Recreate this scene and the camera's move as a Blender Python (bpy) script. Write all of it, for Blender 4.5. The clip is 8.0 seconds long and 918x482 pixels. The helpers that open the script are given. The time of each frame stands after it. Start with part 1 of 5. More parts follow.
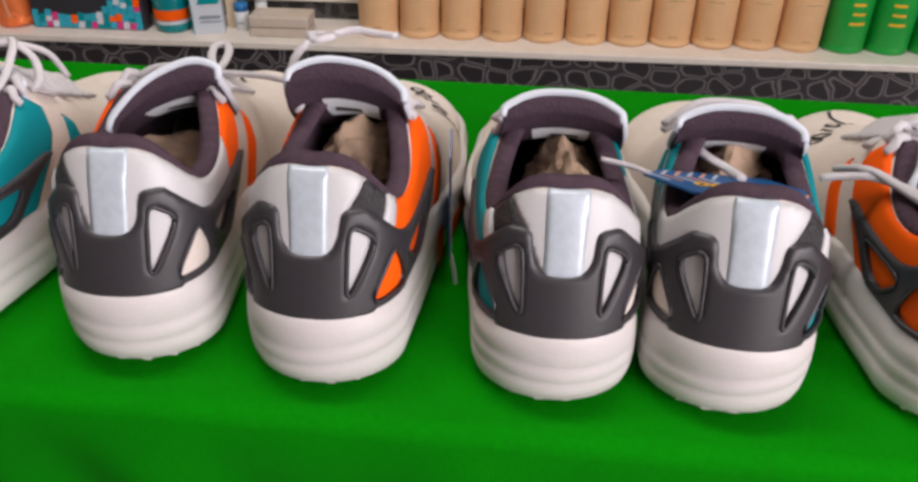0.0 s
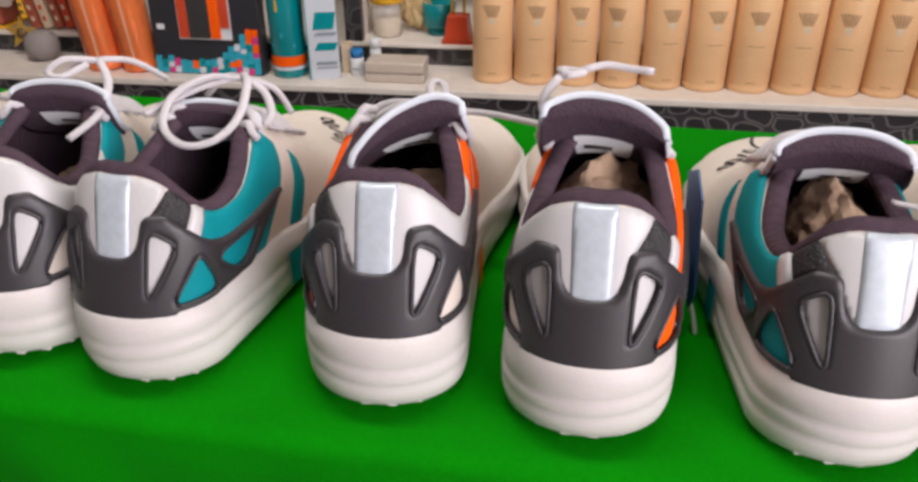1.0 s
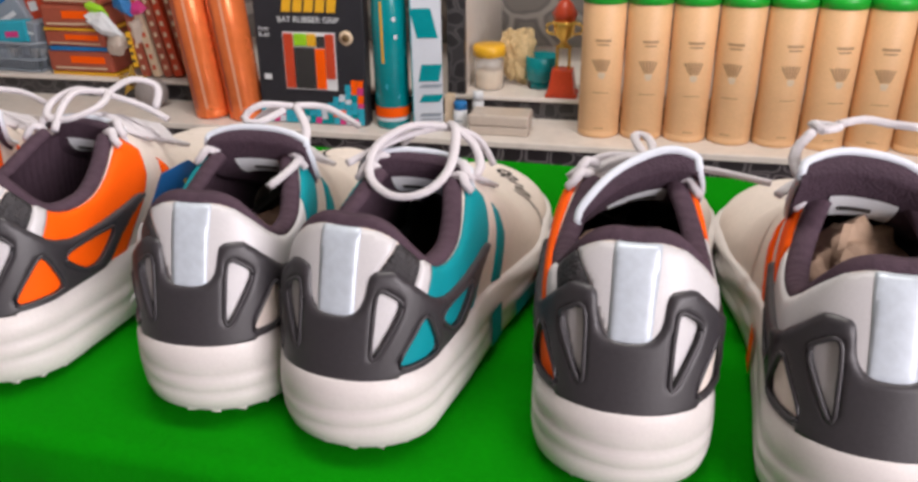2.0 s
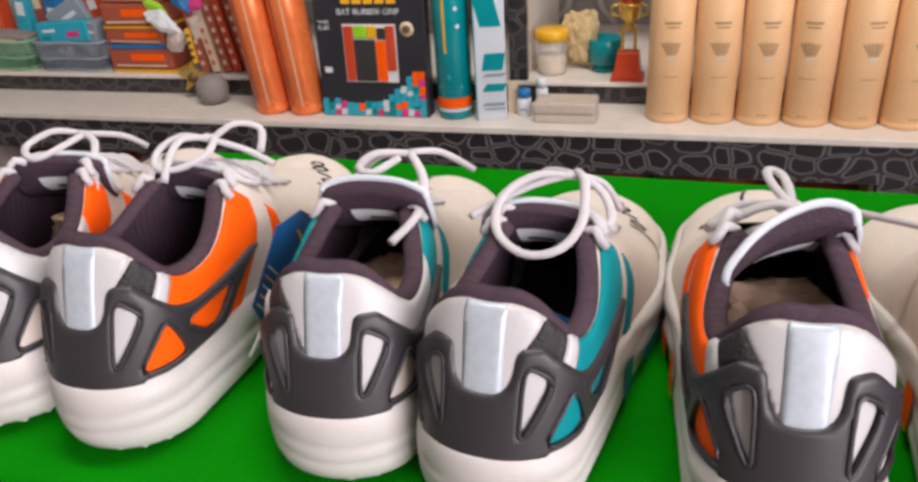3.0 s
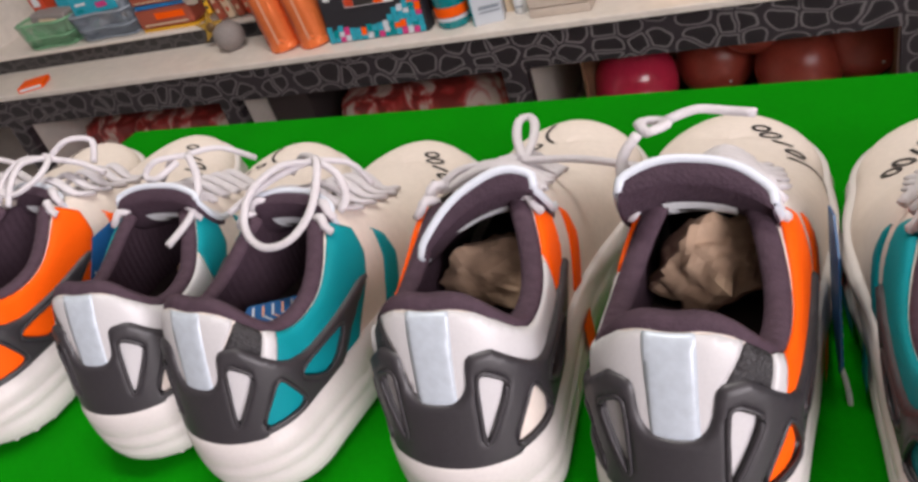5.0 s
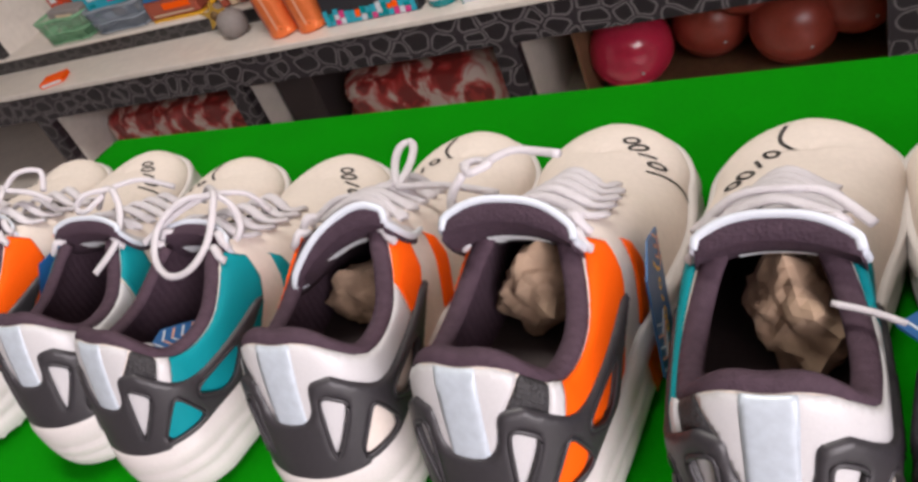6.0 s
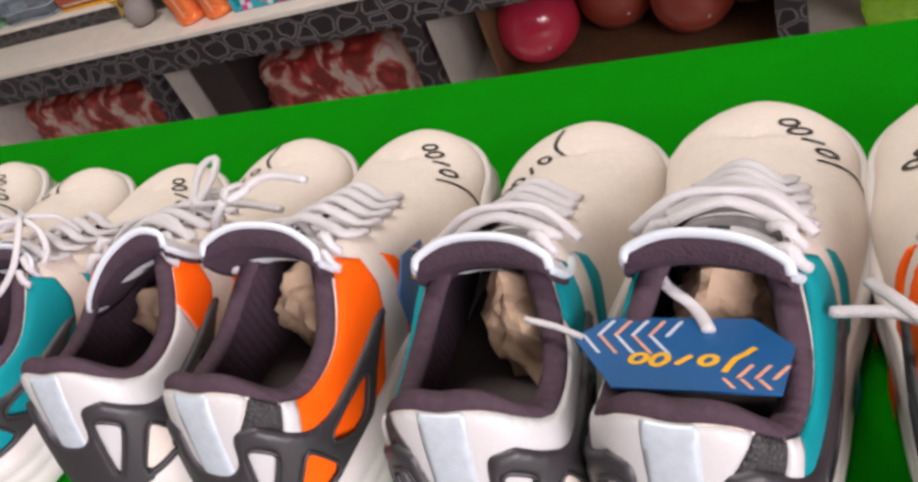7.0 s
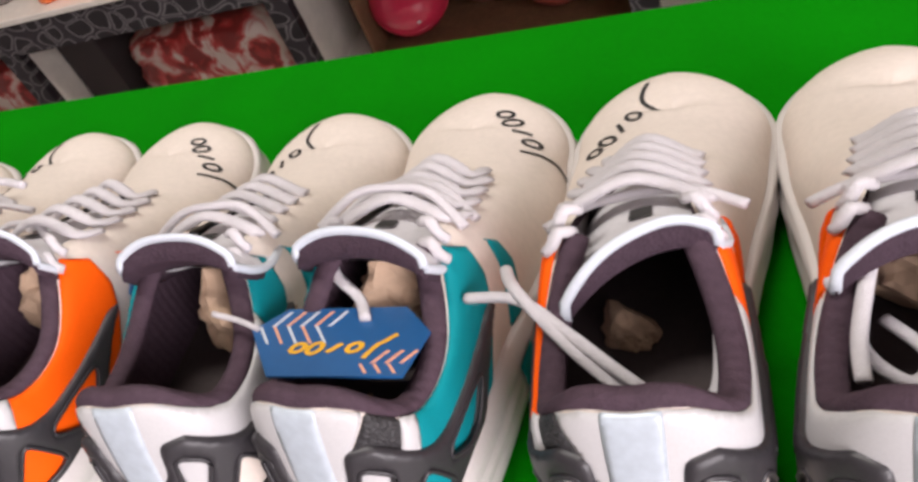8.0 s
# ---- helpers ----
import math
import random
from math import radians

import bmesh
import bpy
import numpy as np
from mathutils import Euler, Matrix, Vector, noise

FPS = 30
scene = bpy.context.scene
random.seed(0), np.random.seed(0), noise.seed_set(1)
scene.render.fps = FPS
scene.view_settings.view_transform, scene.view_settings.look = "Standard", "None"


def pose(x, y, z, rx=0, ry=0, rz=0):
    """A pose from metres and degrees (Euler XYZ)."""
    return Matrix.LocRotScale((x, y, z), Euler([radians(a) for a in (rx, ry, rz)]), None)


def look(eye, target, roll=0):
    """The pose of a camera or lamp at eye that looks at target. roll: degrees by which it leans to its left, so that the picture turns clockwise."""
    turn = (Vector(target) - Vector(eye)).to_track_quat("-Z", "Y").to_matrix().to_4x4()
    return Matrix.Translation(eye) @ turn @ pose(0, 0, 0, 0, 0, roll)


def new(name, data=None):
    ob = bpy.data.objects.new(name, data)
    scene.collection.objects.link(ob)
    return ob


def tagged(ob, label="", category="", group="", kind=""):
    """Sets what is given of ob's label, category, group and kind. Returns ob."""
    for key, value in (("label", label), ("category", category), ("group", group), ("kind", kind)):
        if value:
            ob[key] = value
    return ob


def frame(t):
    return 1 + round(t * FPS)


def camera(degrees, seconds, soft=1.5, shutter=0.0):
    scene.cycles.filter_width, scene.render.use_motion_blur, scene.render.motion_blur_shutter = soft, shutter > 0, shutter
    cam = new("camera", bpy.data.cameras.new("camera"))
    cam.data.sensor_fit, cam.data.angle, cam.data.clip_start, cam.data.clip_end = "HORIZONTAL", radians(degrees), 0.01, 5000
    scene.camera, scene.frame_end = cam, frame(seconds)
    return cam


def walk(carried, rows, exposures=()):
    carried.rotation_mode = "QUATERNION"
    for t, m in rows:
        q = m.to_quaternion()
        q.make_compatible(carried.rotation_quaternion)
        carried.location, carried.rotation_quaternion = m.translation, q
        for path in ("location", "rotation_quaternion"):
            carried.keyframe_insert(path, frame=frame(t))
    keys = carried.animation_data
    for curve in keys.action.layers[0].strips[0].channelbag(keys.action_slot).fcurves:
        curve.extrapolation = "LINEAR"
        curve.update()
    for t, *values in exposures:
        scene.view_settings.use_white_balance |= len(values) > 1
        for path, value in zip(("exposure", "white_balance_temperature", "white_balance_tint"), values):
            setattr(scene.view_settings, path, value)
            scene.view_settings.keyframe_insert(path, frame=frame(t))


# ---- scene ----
cam = camera(59.1, 8.0, soft=3.0)
PATH = [
    (0, (0.1437, 0.3359, 0.271), (-0.0333, 2.0045, -0.818), 0.7),
    (0.5, (0.0918, 0.3398, 0.269), (-0.1272, 2.034, -0.77), 0.4),
    (1, (0.0448, 0.3395, 0.257), (-0.2798, 2.0486, -0.731), -0.6),
    (1.5, (0.0028, 0.3411, 0.249), (-0.4066, 2.0562, -0.695), -1.3),
    (2, (-0.0429, 0.3497, 0.247), (-0.5095, 2.088, -0.625), -0.9),
    (2.2, (-0.0588, 0.3523, 0.248), (-0.5981, 2.0732, -0.617), -1.8),
    (3.3, (-0.0949, 0.3787, 0.287), (-0.6644, 2.0406, -0.671), -5.4),
    (3.5, (-0.0867, 0.3834, 0.285), (-0.6756, 2.0351, -0.677), -7.1),
    (4, (-0.0344, 0.4175, 0.289), (-0.6738, 1.974, -0.791), -11.3),
    (4.5, (0.0213, 0.4354, 0.302), (-0.7052, 1.9371, -0.801), -14.4),
    (5, (0.0976, 0.4417, 0.303), (-0.7521, 1.8587, -0.825), -18.6),
    (6.3, (0.2202, 0.4832, 0.326), (-0.7425, 1.7663, -0.868), -25.0),
    (6.5, (0.2375, 0.4916, 0.324), (-0.7145, 1.7653, -0.888), -25.3),
    (7, (0.2921, 0.5066, 0.319), (-0.599, 1.7771, -0.941), -26.2),
    (7.5, (0.3495, 0.5165, 0.315), (-0.4701, 1.7723, -1.009), -26.2),
    (8, (0.3938, 0.5249, 0.31), (-0.3447, 1.7788, -1.062), -25.3),
]
walk(cam, [(t, look(eye, target, roll)) for t, eye, target, roll in PATH],
     exposures=[(0, -0.12), (1.0, 0.05), (2.0, 0.14), (3.5, 0.2), (5.0, 0.10), (6.5, 0.17), (8.0, 0.20)])

# ---- light ----
FLOOR_Z, CEIL_Z = -0.75, 1.95
ROOM = (-2.6, 2.1, -2.1, 2.32)
world = bpy.data.worlds.new("sky")
scene.world = world
world.use_nodes = True
wn = world.node_tree
sky = wn.nodes.new("ShaderNodeTexSky")
sky.sky_type, sky.sun_disc = "NISHITA", False
sky.sun_elevation, sky.sun_rotation = radians(48), radians(150)
wn.nodes["Background"].inputs["Strength"].default_value = 0.12
wn.links.new(sky.outputs["Color"], wn.nodes["Background"].inputs["Color"])


def area(name, eye, target, sx, sy, power, color):
    data = bpy.data.lights.new(name, "AREA")
    data.shape, data.size, data.size_y, data.energy, data.color = "RECTANGLE", sx, sy, power, color
    ob = new(name, data)
    ob.matrix_world = look(eye, target)
    return ob


area("daylight_shopfront", (1.95, -1.05, 0.75), (0.0, 0.85, -0.05), 1.6, 1.6, 96, (1.0, 0.905, 0.945))
# added overhead fill with no known fitting, there to brighten the shelf
area("ceiling_tube_light", (-0.2, 1.0, 1.9), (-0.2, 1.3, 0.0), 1.2, 0.25, 27, (1.0, 0.95, 0.9))


# ---- materials ----
def nodes_of(name):
    m = bpy.data.materials.new(name)
    m.use_nodes = True
    return m, m.node_tree, m.node_tree.nodes["Principled BSDF"]


def put(b, key, value):
    b.inputs[key].default_value = value


def mat(name, color, rough=0.6, vary=0.12, grain=400.0, bump=0.15, metal=0.0, big=18.0, sheen=0.0, coat=0.0, piece=0.0, stretch=(1, 1, 1), spec=0.5):
    """A surface with large soft variation, fine grain in colour and relief."""
    m, nt, b = nodes_of(name)
    N, L = nt.nodes.new, nt.links.new
    put(b, "Roughness", rough), put(b, "Metallic", metal)
    put(b, "Sheen Weight", sheen), put(b, "Coat Weight", coat), put(b, "Specular IOR Level", spec)
    tc, mp = N("ShaderNodeTexCoord"), N("ShaderNodeMapping")
    mp.inputs["Scale"].default_value = stretch
    L(tc.outputs["Object"], mp.inputs["Vector"])
    n1, n2 = N("ShaderNodeTexNoise"), N("ShaderNodeTexNoise")
    n1.inputs["Scale"].default_value, n1.inputs["Detail"].default_value = big, 4
    n2.inputs["Scale"].default_value, n2.inputs["Detail"].default_value = grain, 3
    for n in (n1, n2):
        L(mp.outputs["Vector"], n.inputs["Vector"])
    add = N("ShaderNodeMath")
    add.operation = "ADD"
    L(n1.outputs["Fac"], add.inputs[0]), L(n2.outputs["Fac"], add.inputs[1])
    last = add.outputs[0]
    if piece:
        oi, mul = N("ShaderNodeObjectInfo"), N("ShaderNodeMath")
        mul.operation = "MULTIPLY_ADD"
        mul.inputs[1].default_value = piece
        L(oi.outputs["Random"], mul.inputs[0]), L(last, mul.inputs[2])
        last = mul.outputs[0]
    ramp = N("ShaderNodeMapRange")
    ramp.inputs["From Min"].default_value, ramp.inputs["From Max"].default_value = 0.65, 1.35 + piece
    ramp.inputs["To Min"].default_value, ramp.inputs["To Max"].default_value = 1 - vary, 1 + vary
    L(last, ramp.inputs["Value"])
    mix = N("ShaderNodeMix")
    mix.data_type, mix.blend_type = "RGBA", "MULTIPLY"
    mix.inputs[0].default_value = 1.0
    mix.inputs[6].default_value = (*color, 1)
    L(ramp.outputs["Result"], mix.inputs[7])
    L(mix.outputs[2], b.inputs["Base Color"])
    rr = N("ShaderNodeMapRange")
    rr.inputs["To Min"].default_value, rr.inputs["To Max"].default_value = max(0.03, rough - 0.1), min(1, rough + 0.1)
    L(n1.outputs["Fac"], rr.inputs["Value"]), L(rr.outputs["Result"], b.inputs["Roughness"])
    if bump:
        bp = N("ShaderNodeBump")
        bp.inputs["Strength"].default_value, bp.inputs["Distance"].default_value = bump, 0.001
        L(n2.outputs["Fac"], bp.inputs["Height"]), L(bp.outputs["Normal"], b.inputs["Normal"])
    return m


def knit(name, color, scale=420.0, depth=0.5, rough=0.85, vary=0.15, sheen=0.0, spec=0.25):
    """A woven or knitted cloth: fine crossing ribs."""
    m = mat(name, color, rough, vary, 300, 0, sheen=sheen, spec=spec)
    nt, b = m.node_tree, m.node_tree.nodes["Principled BSDF"]
    N, L = nt.nodes.new, nt.links.new
    tc, vo, bp = N("ShaderNodeTexCoord"), N("ShaderNodeTexVoronoi"), N("ShaderNodeBump")
    vo.inputs["Scale"].default_value = scale
    bp.inputs["Strength"].default_value, bp.inputs["Distance"].default_value = depth, 0.0012
    L(tc.outputs["Object"], vo.inputs["Vector"]), L(vo.outputs["Distance"], bp.inputs["Height"])
    L(bp.outputs["Normal"], b.inputs["Normal"])
    return m


def ribbed(name, color):
    """A padded lining: fine knit with soft parallel ribs."""
    m = knit(name, color, 900, 0.3, 0.85, 0.2)
    nt, b = m.node_tree, m.node_tree.nodes["Principled BSDF"]
    N, L = nt.nodes.new, nt.links.new
    tc, wv, bp = N("ShaderNodeTexCoord"), N("ShaderNodeTexWave"), N("ShaderNodeBump")
    wv.bands_direction = "Y"
    wv.inputs["Scale"].default_value, wv.inputs["Distortion"].default_value = 62, 0.6
    bp.inputs["Strength"].default_value, bp.inputs["Distance"].default_value = 0.22, 0.0012
    L(tc.outputs["Object"], wv.inputs["Vector"]), L(wv.outputs["Fac"], bp.inputs["Height"])
    L(b.inputs["Normal"].links[0].from_socket, bp.inputs["Normal"]), L(bp.outputs["Normal"], b.inputs["Normal"])
    return m


def pebble_tile(name, base, line, scale):
    """Dark laminate printed with grey rings like pebble outlines: a thin ring inside each cell."""
    m, nt, b = nodes_of(name)
    N, L = nt.nodes.new, nt.links.new
    tc, nz, mx, mp = N("ShaderNodeTexCoord"), N("ShaderNodeTexNoise"), N("ShaderNodeMix"), N("ShaderNodeMapping")
    nz.inputs["Scale"].default_value = 14
    mx.data_type = "RGBA"
    mx.inputs[0].default_value = 0.035
    mp.inputs["Scale"].default_value = (0.85, 1.1, 1.0)
    sp, cb = N("ShaderNodeSeparateXYZ"), N("ShaderNodeCombineXYZ")
    L(tc.outputs["Object"], sp.inputs[0]), L(sp.outputs["X"], cb.inputs["X"]), L(sp.outputs["Z"], cb.inputs["Y"])
    L(cb.outputs[0], mp.inputs["Vector"])
    L(mp.outputs["Vector"], nz.inputs["Vector"]), L(mp.outputs["Vector"], mx.inputs[6]), L(nz.outputs["Color"], mx.inputs[7])
    edge, dist = N("ShaderNodeTexVoronoi"), N("ShaderNodeTexVoronoi")
    edge.feature, dist.feature = "DISTANCE_TO_EDGE", "F1"
    for v in (edge, dist):
        v.voronoi_dimensions = "2D"
        v.inputs["Scale"].default_value = scale
        v.inputs["Randomness"].default_value = 0.75
        L(mx.outputs[2], v.inputs["Vector"])
    # rounder than the cell: mix of the way to the edge and the way to the middle
    inv, mix = N("ShaderNodeMath"), N("ShaderNodeMath")
    inv.operation, inv.inputs[0].default_value = "SUBTRACT", 0.62
    L(dist.outputs["Distance"], inv.inputs[1])
    mix.operation = "SMOOTH_MIN"
    mix.inputs[2].default_value = 0.12
    L(edge.outputs["Distance"], mix.inputs[0]), L(inv.outputs[0], mix.inputs[1])
    cr = N("ShaderNodeValToRGB")
    e = cr.color_ramp.elements
    e[0].position, e[0].color = 0.02, (*base, 1)
    e[1].position, e[1].color = 0.30, (*[c * 0.6 for c in base], 1)
    for p, c in ((0.06, line), (0.10, line), (0.13, [k * 0.6 for k in base])):
        k = e.new(p)
        k.color = (*c, 1)
    L(mix.outputs[0], cr.inputs["Fac"]), L(cr.outputs["Color"], b.inputs["Base Color"])
    put(b, "Roughness", 0.4)
    return m


def swirl(name, a, b):
    """Glossy wrap over cloth printed in two colours, in streaks."""
    m, nt, p = nodes_of(name)
    N, L = nt.nodes.new, nt.links.new
    tc, n1, n2, cr, bp = N("ShaderNodeTexCoord"), N("ShaderNodeTexNoise"), N("ShaderNodeTexNoise"), N("ShaderNodeValToRGB"), N("ShaderNodeBump")
    n1.inputs["Scale"].default_value, n1.inputs["Distortion"].default_value = 11, 2.5
    n2.inputs["Scale"].default_value, n2.inputs["Detail"].default_value = 45, 6
    L(tc.outputs["Object"], n1.inputs["Vector"]), L(tc.outputs["Object"], n2.inputs["Vector"])
    e = cr.color_ramp.elements
    e[0].position, e[0].color = 0.50, (*a, 1)
    e[1].position, e[1].color = 0.64, (*b, 1)
    k = e.new(0.42)
    k.color = (*[c * 0.45 for c in a], 1)
    L(n1.outputs["Fac"], cr.inputs["Fac"]), L(cr.outputs["Color"], p.inputs["Base Color"])
    bp.inputs["Strength"].default_value, bp.inputs["Distance"].default_value = 0.4, 0.004
    L(n2.outputs["Fac"], bp.inputs["Height"]), L(bp.outputs["Normal"], p.inputs["Normal"])
    put(p, "Roughness", 0.28), put(p, "Coat Weight", 0.3)
    return m


def glassy(name, color, rough=0.05, alpha=0.35):
    m = mat(name, color, rough, 0.05, 60, 0.03)
    put(m.node_tree.nodes["Principled BSDF"], "Alpha", alpha)
    return m


M = {
    "cloth": knit("green_cloth", (0.0018, 0.200, 0.0014), 900, 0.2, 0.95, 0.1, 0.0, 0.04),
    "knit": knit("cream_knit", (0.70, 0.62, 0.555), 650, 0.06, 0.75, 0.06),
    "leather": mat("white_leather", (0.54, 0.53, 0.535), 0.40, 0.05, 900, 0.06),
    "foam": mat("white_foam_sole", (0.60, 0.565, 0.545), 0.5, 0.05, 700, 0.08),
    "rubber": mat("white_rubber", (0.74, 0.71, 0.66), 0.55, 0.06, 500, 0.1),
    "cage": mat("charcoal_tpu", (0.031, 0.028, 0.032), 0.46, 0.15, 600, 0.06),
    "mesh": knit("charcoal_mesh", (0.04, 0.038, 0.04), 700, 0.6, 0.5),
    "silver": mat("silver_reflective_tape", (0.52, 0.58, 0.64), 0.40, 0.10, 300, 0.05, metal=0.15),
    "lining": ribbed("dark_plum_lining", (0.066, 0.040, 0.055)),
    "pad": knit("dark_spacer_mesh", (0.056, 0.034, 0.048), 700, 0.35, 0.8, 0.2),
    "insole": mat("dark_insole", (0.042, 0.030, 0.030), 0.8, 0.2, 300, 0.2),
    "gold": mat("gold_print", (0.16, 0.09, 0.03), 0.5, 0.15, 300, 0.1),
    "orange": mat("orange_woven", (0.95, 0.11, 0.001), 0.7, 0.05, 900, 0.12, spec=0.15),
    "teal": mat("teal_woven", (0.0, 0.235, 0.27), 0.7, 0.06, 900, 0.12, spec=0.2),
    "lace": knit("white_lace", (0.62, 0.59, 0.61), 1500, 0.5, 0.8, 0.05),
    "piping": mat("pale_piping", (0.60, 0.64, 0.70), 0.45, 0.05, 600, 0.08),
    "tongue": mat("pale_tongue_face", (0.60, 0.58, 0.60), 0.6, 0.08, 500, 0.15),
    "label": mat("white_label", (0.70, 0.72, 0.74), 0.6, 0.06, 600, 0.08),
    "ink": mat("black_ink", (0.03, 0.028, 0.027), 0.6, 0.15, 300, 0.0),
    "paper": mat("brown_packing_paper", (0.48, 0.335, 0.23), 0.85, 0.25, 90, 0.4),
    "tag": mat("blue_card", (0.012, 0.095, 0.27), 0.4, 0.08, 200, 0.03),
    "tag_line": mat("pale_orange_print", (0.75, 0.36, 0.22), 0.5, 0.1, 200, 0.0),
    "white": mat("white_laminate", (0.72, 0.66, 0.60), 0.4, 0.08, 60, 0.05),
    "plaster": mat("shop_wall_paint", (0.40, 0.37, 0.34), 0.8, 0.08, 120, 0.2),
    "floor": mat("grey_floor_tiles", (0.30, 0.28, 0.26), 0.4, 0.12, 60, 0.05),
    "pebble": pebble_tile("pebble_laminate", (0.024, 0.018, 0.023), (0.155, 0.14, 0.145), 27),
    "pebble_small": pebble_tile("pebble_laminate_back", (0.035, 0.032, 0.034), (0.10, 0.095, 0.095), 32),
    "kraft": mat("kraft_tube", (0.76, 0.47, 0.245), 0.5, 0.1, 250, 0.06, piece=0.4),
    "kraft_print": mat("faded_tube_print", (0.40, 0.24, 0.12), 0.55, 0.2, 250, 0.0),
    "green_lid": mat("green_lid", (0.01, 0.42, 0.03), 0.4, 0.08, 200, 0.05),
    "green_tube": mat("green_tube", (0.006, 0.32, 0.04), 0.4, 0.08, 200, 0.04),
    "yellow": mat("yellow_plastic", (0.78, 0.42, 0.02), 0.4, 0.1, 200, 0.05),
    "red": mat("red_plastic", (0.55, 0.06, 0.02), 0.35, 0.12, 150, 0.08),
    "orange_metal": mat("orange_metallic_tube", (0.92, 0.22, 0.06), 0.25, 0.12, 60, 0.03, metal=0.25),
    "black_card": mat("black_printed_card", (0.022, 0.022, 0.028), 0.45, 0.15, 150, 0.04),
    "teal_gloss": mat("teal_gloss_plastic", (0.0, 0.26, 0.29), 0.25, 0.1, 80, 0.03),
    "pink": mat("pink_ball_rubber", (0.62, 0.03, 0.08), 0.22, 0.1, 120, 0.03, coat=0.4),
    "brick_ball": mat("brick_red_ball_rubber", (0.32, 0.055, 0.035), 0.35, 0.15, 120, 0.05),
    "cardboard": mat("brown_cardboard", (0.20, 0.10, 0.05), 0.85, 0.2, 120, 0.15),
    "stone": mat("grey_stone", (0.26, 0.23, 0.22), 0.7, 0.15, 200, 0.3),
    "gold_metal": mat("gold_plated", (0.80, 0.50, 0.10), 0.25, 0.1, 200, 0.05, metal=0.7),
    "basket": mat("grey_plastic_basket", (0.26, 0.30, 0.35), 0.5, 0.08, 200, 0.06),
    "basket_green": mat("green_plastic_basket", (0.20, 0.42, 0.24), 0.5, 0.08, 200, 0.06),
    "blue": mat("blue_plastic", (0.01, 0.16, 0.42), 0.4, 0.1, 150, 0.05),
    "cyan": mat("cyan_plastic", (0.02, 0.36, 0.48), 0.4, 0.1, 150, 0.05),
    "magenta": mat("magenta_plastic", (0.62, 0.04, 0.22), 0.4, 0.1, 150, 0.05),
    "lime": mat("lime_packet", (0.30, 0.62, 0.02), 0.3, 0.12, 100, 0.2),
    "wood_book": mat("red_brown_cover", (0.34, 0.075, 0.04), 0.6, 0.15, 150, 0.08),
    "cream": mat("cream_cardboard", (0.66, 0.52, 0.36), 0.7, 0.12, 100, 0.1),
    "frosted": mat("frosted_plastic", (0.55, 0.47, 0.40), 0.3, 0.06, 120, 0.05),
    "straw": mat("straw_bits", (0.62, 0.46, 0.24), 0.6, 0.25, 160, 0.4),
    "bundle": swirl("red_white_print", (0.46, 0.045, 0.04), (0.62, 0.50, 0.44)),
    "niche": pebble_tile("grey_line_print", (0.42, 0.40, 0.36), (0.20, 0.19, 0.18), 9),
    "clear": glassy("clear_plastic", (0.78, 0.76, 0.72), 0.12, 0.35),
}


# ---- mesh helpers ----
def mesh_of(name, verts, faces, material, smooth=True):
    me = bpy.data.meshes.new(name)
    me.from_pydata([tuple(map(float, v)) for v in verts], [], [tuple(map(int, f)) for f in faces])
    me.materials.append(M[material] if isinstance(material, str) else material)
    if smooth:
        me.polygons.foreach_set("use_smooth", [True] * len(me.polygons))
    me.update()
    return me


def hang(name, me, parent=None, label="", m=None):
    ob = new(name, me)
    if parent is not None:
        ob.parent = parent
    if m is not None:
        ob.matrix_basis = m
    return tagged(ob, label)


def bm_mesh(name, bm, material, smooth=False):
    me = bpy.data.meshes.new(name)
    bmesh.ops.recalc_face_normals(bm, faces=bm.faces)
    bm.to_mesh(me)
    bm.free()
    me.materials.append(M[material] if isinstance(material, str) else material)
    if smooth:
        me.polygons.foreach_set("use_smooth", [True] * len(me.polygons))
    return me


def part(name, bm, material, parent, label="", m=None, smooth=False):
    return hang(name, bm_mesh(name, bm, material, smooth), parent, label, m)


def box_bm(sx, sy, sz, at=(0, 0, 0), bevel=0.0, seg=2, bm=None):
    """A bevelled box standing on at (centre of its underside)."""
    bm = bm or bmesh.new()
    r = bmesh.ops.create_cube(bm, size=1.0, matrix=Matrix.Translation((at[0], at[1], at[2] + sz / 2)) @ Matrix.Diagonal((sx, sy, sz, 1)))
    if bevel:
        edges = {e for v in r["verts"] for e in v.link_edges}
        bmesh.ops.bevel(bm, geom=list(edges), offset=bevel, segments=seg, affect="EDGES", profile=0.5)
    return bm


def lathe(name, prof, material, n=32, cap=True):
    """A turned solid from (radius, height) pairs."""
    V, F = [], []
    for r, z in prof:
        V += [(r * math.cos(2 * math.pi * i / n), r * math.sin(2 * math.pi * i / n), z) for i in range(n)]
    for k in range(len(prof) - 1):
        F += [(k * n + i, k * n + (i + 1) % n, (k + 1) * n + (i + 1) % n, (k + 1) * n + i) for i in range(n)]
    if cap:
        F += [tuple(range(n - 1, -1, -1)), tuple((len(prof) - 1) * n + i for i in range(n))]
    return mesh_of(name, V, F, material)


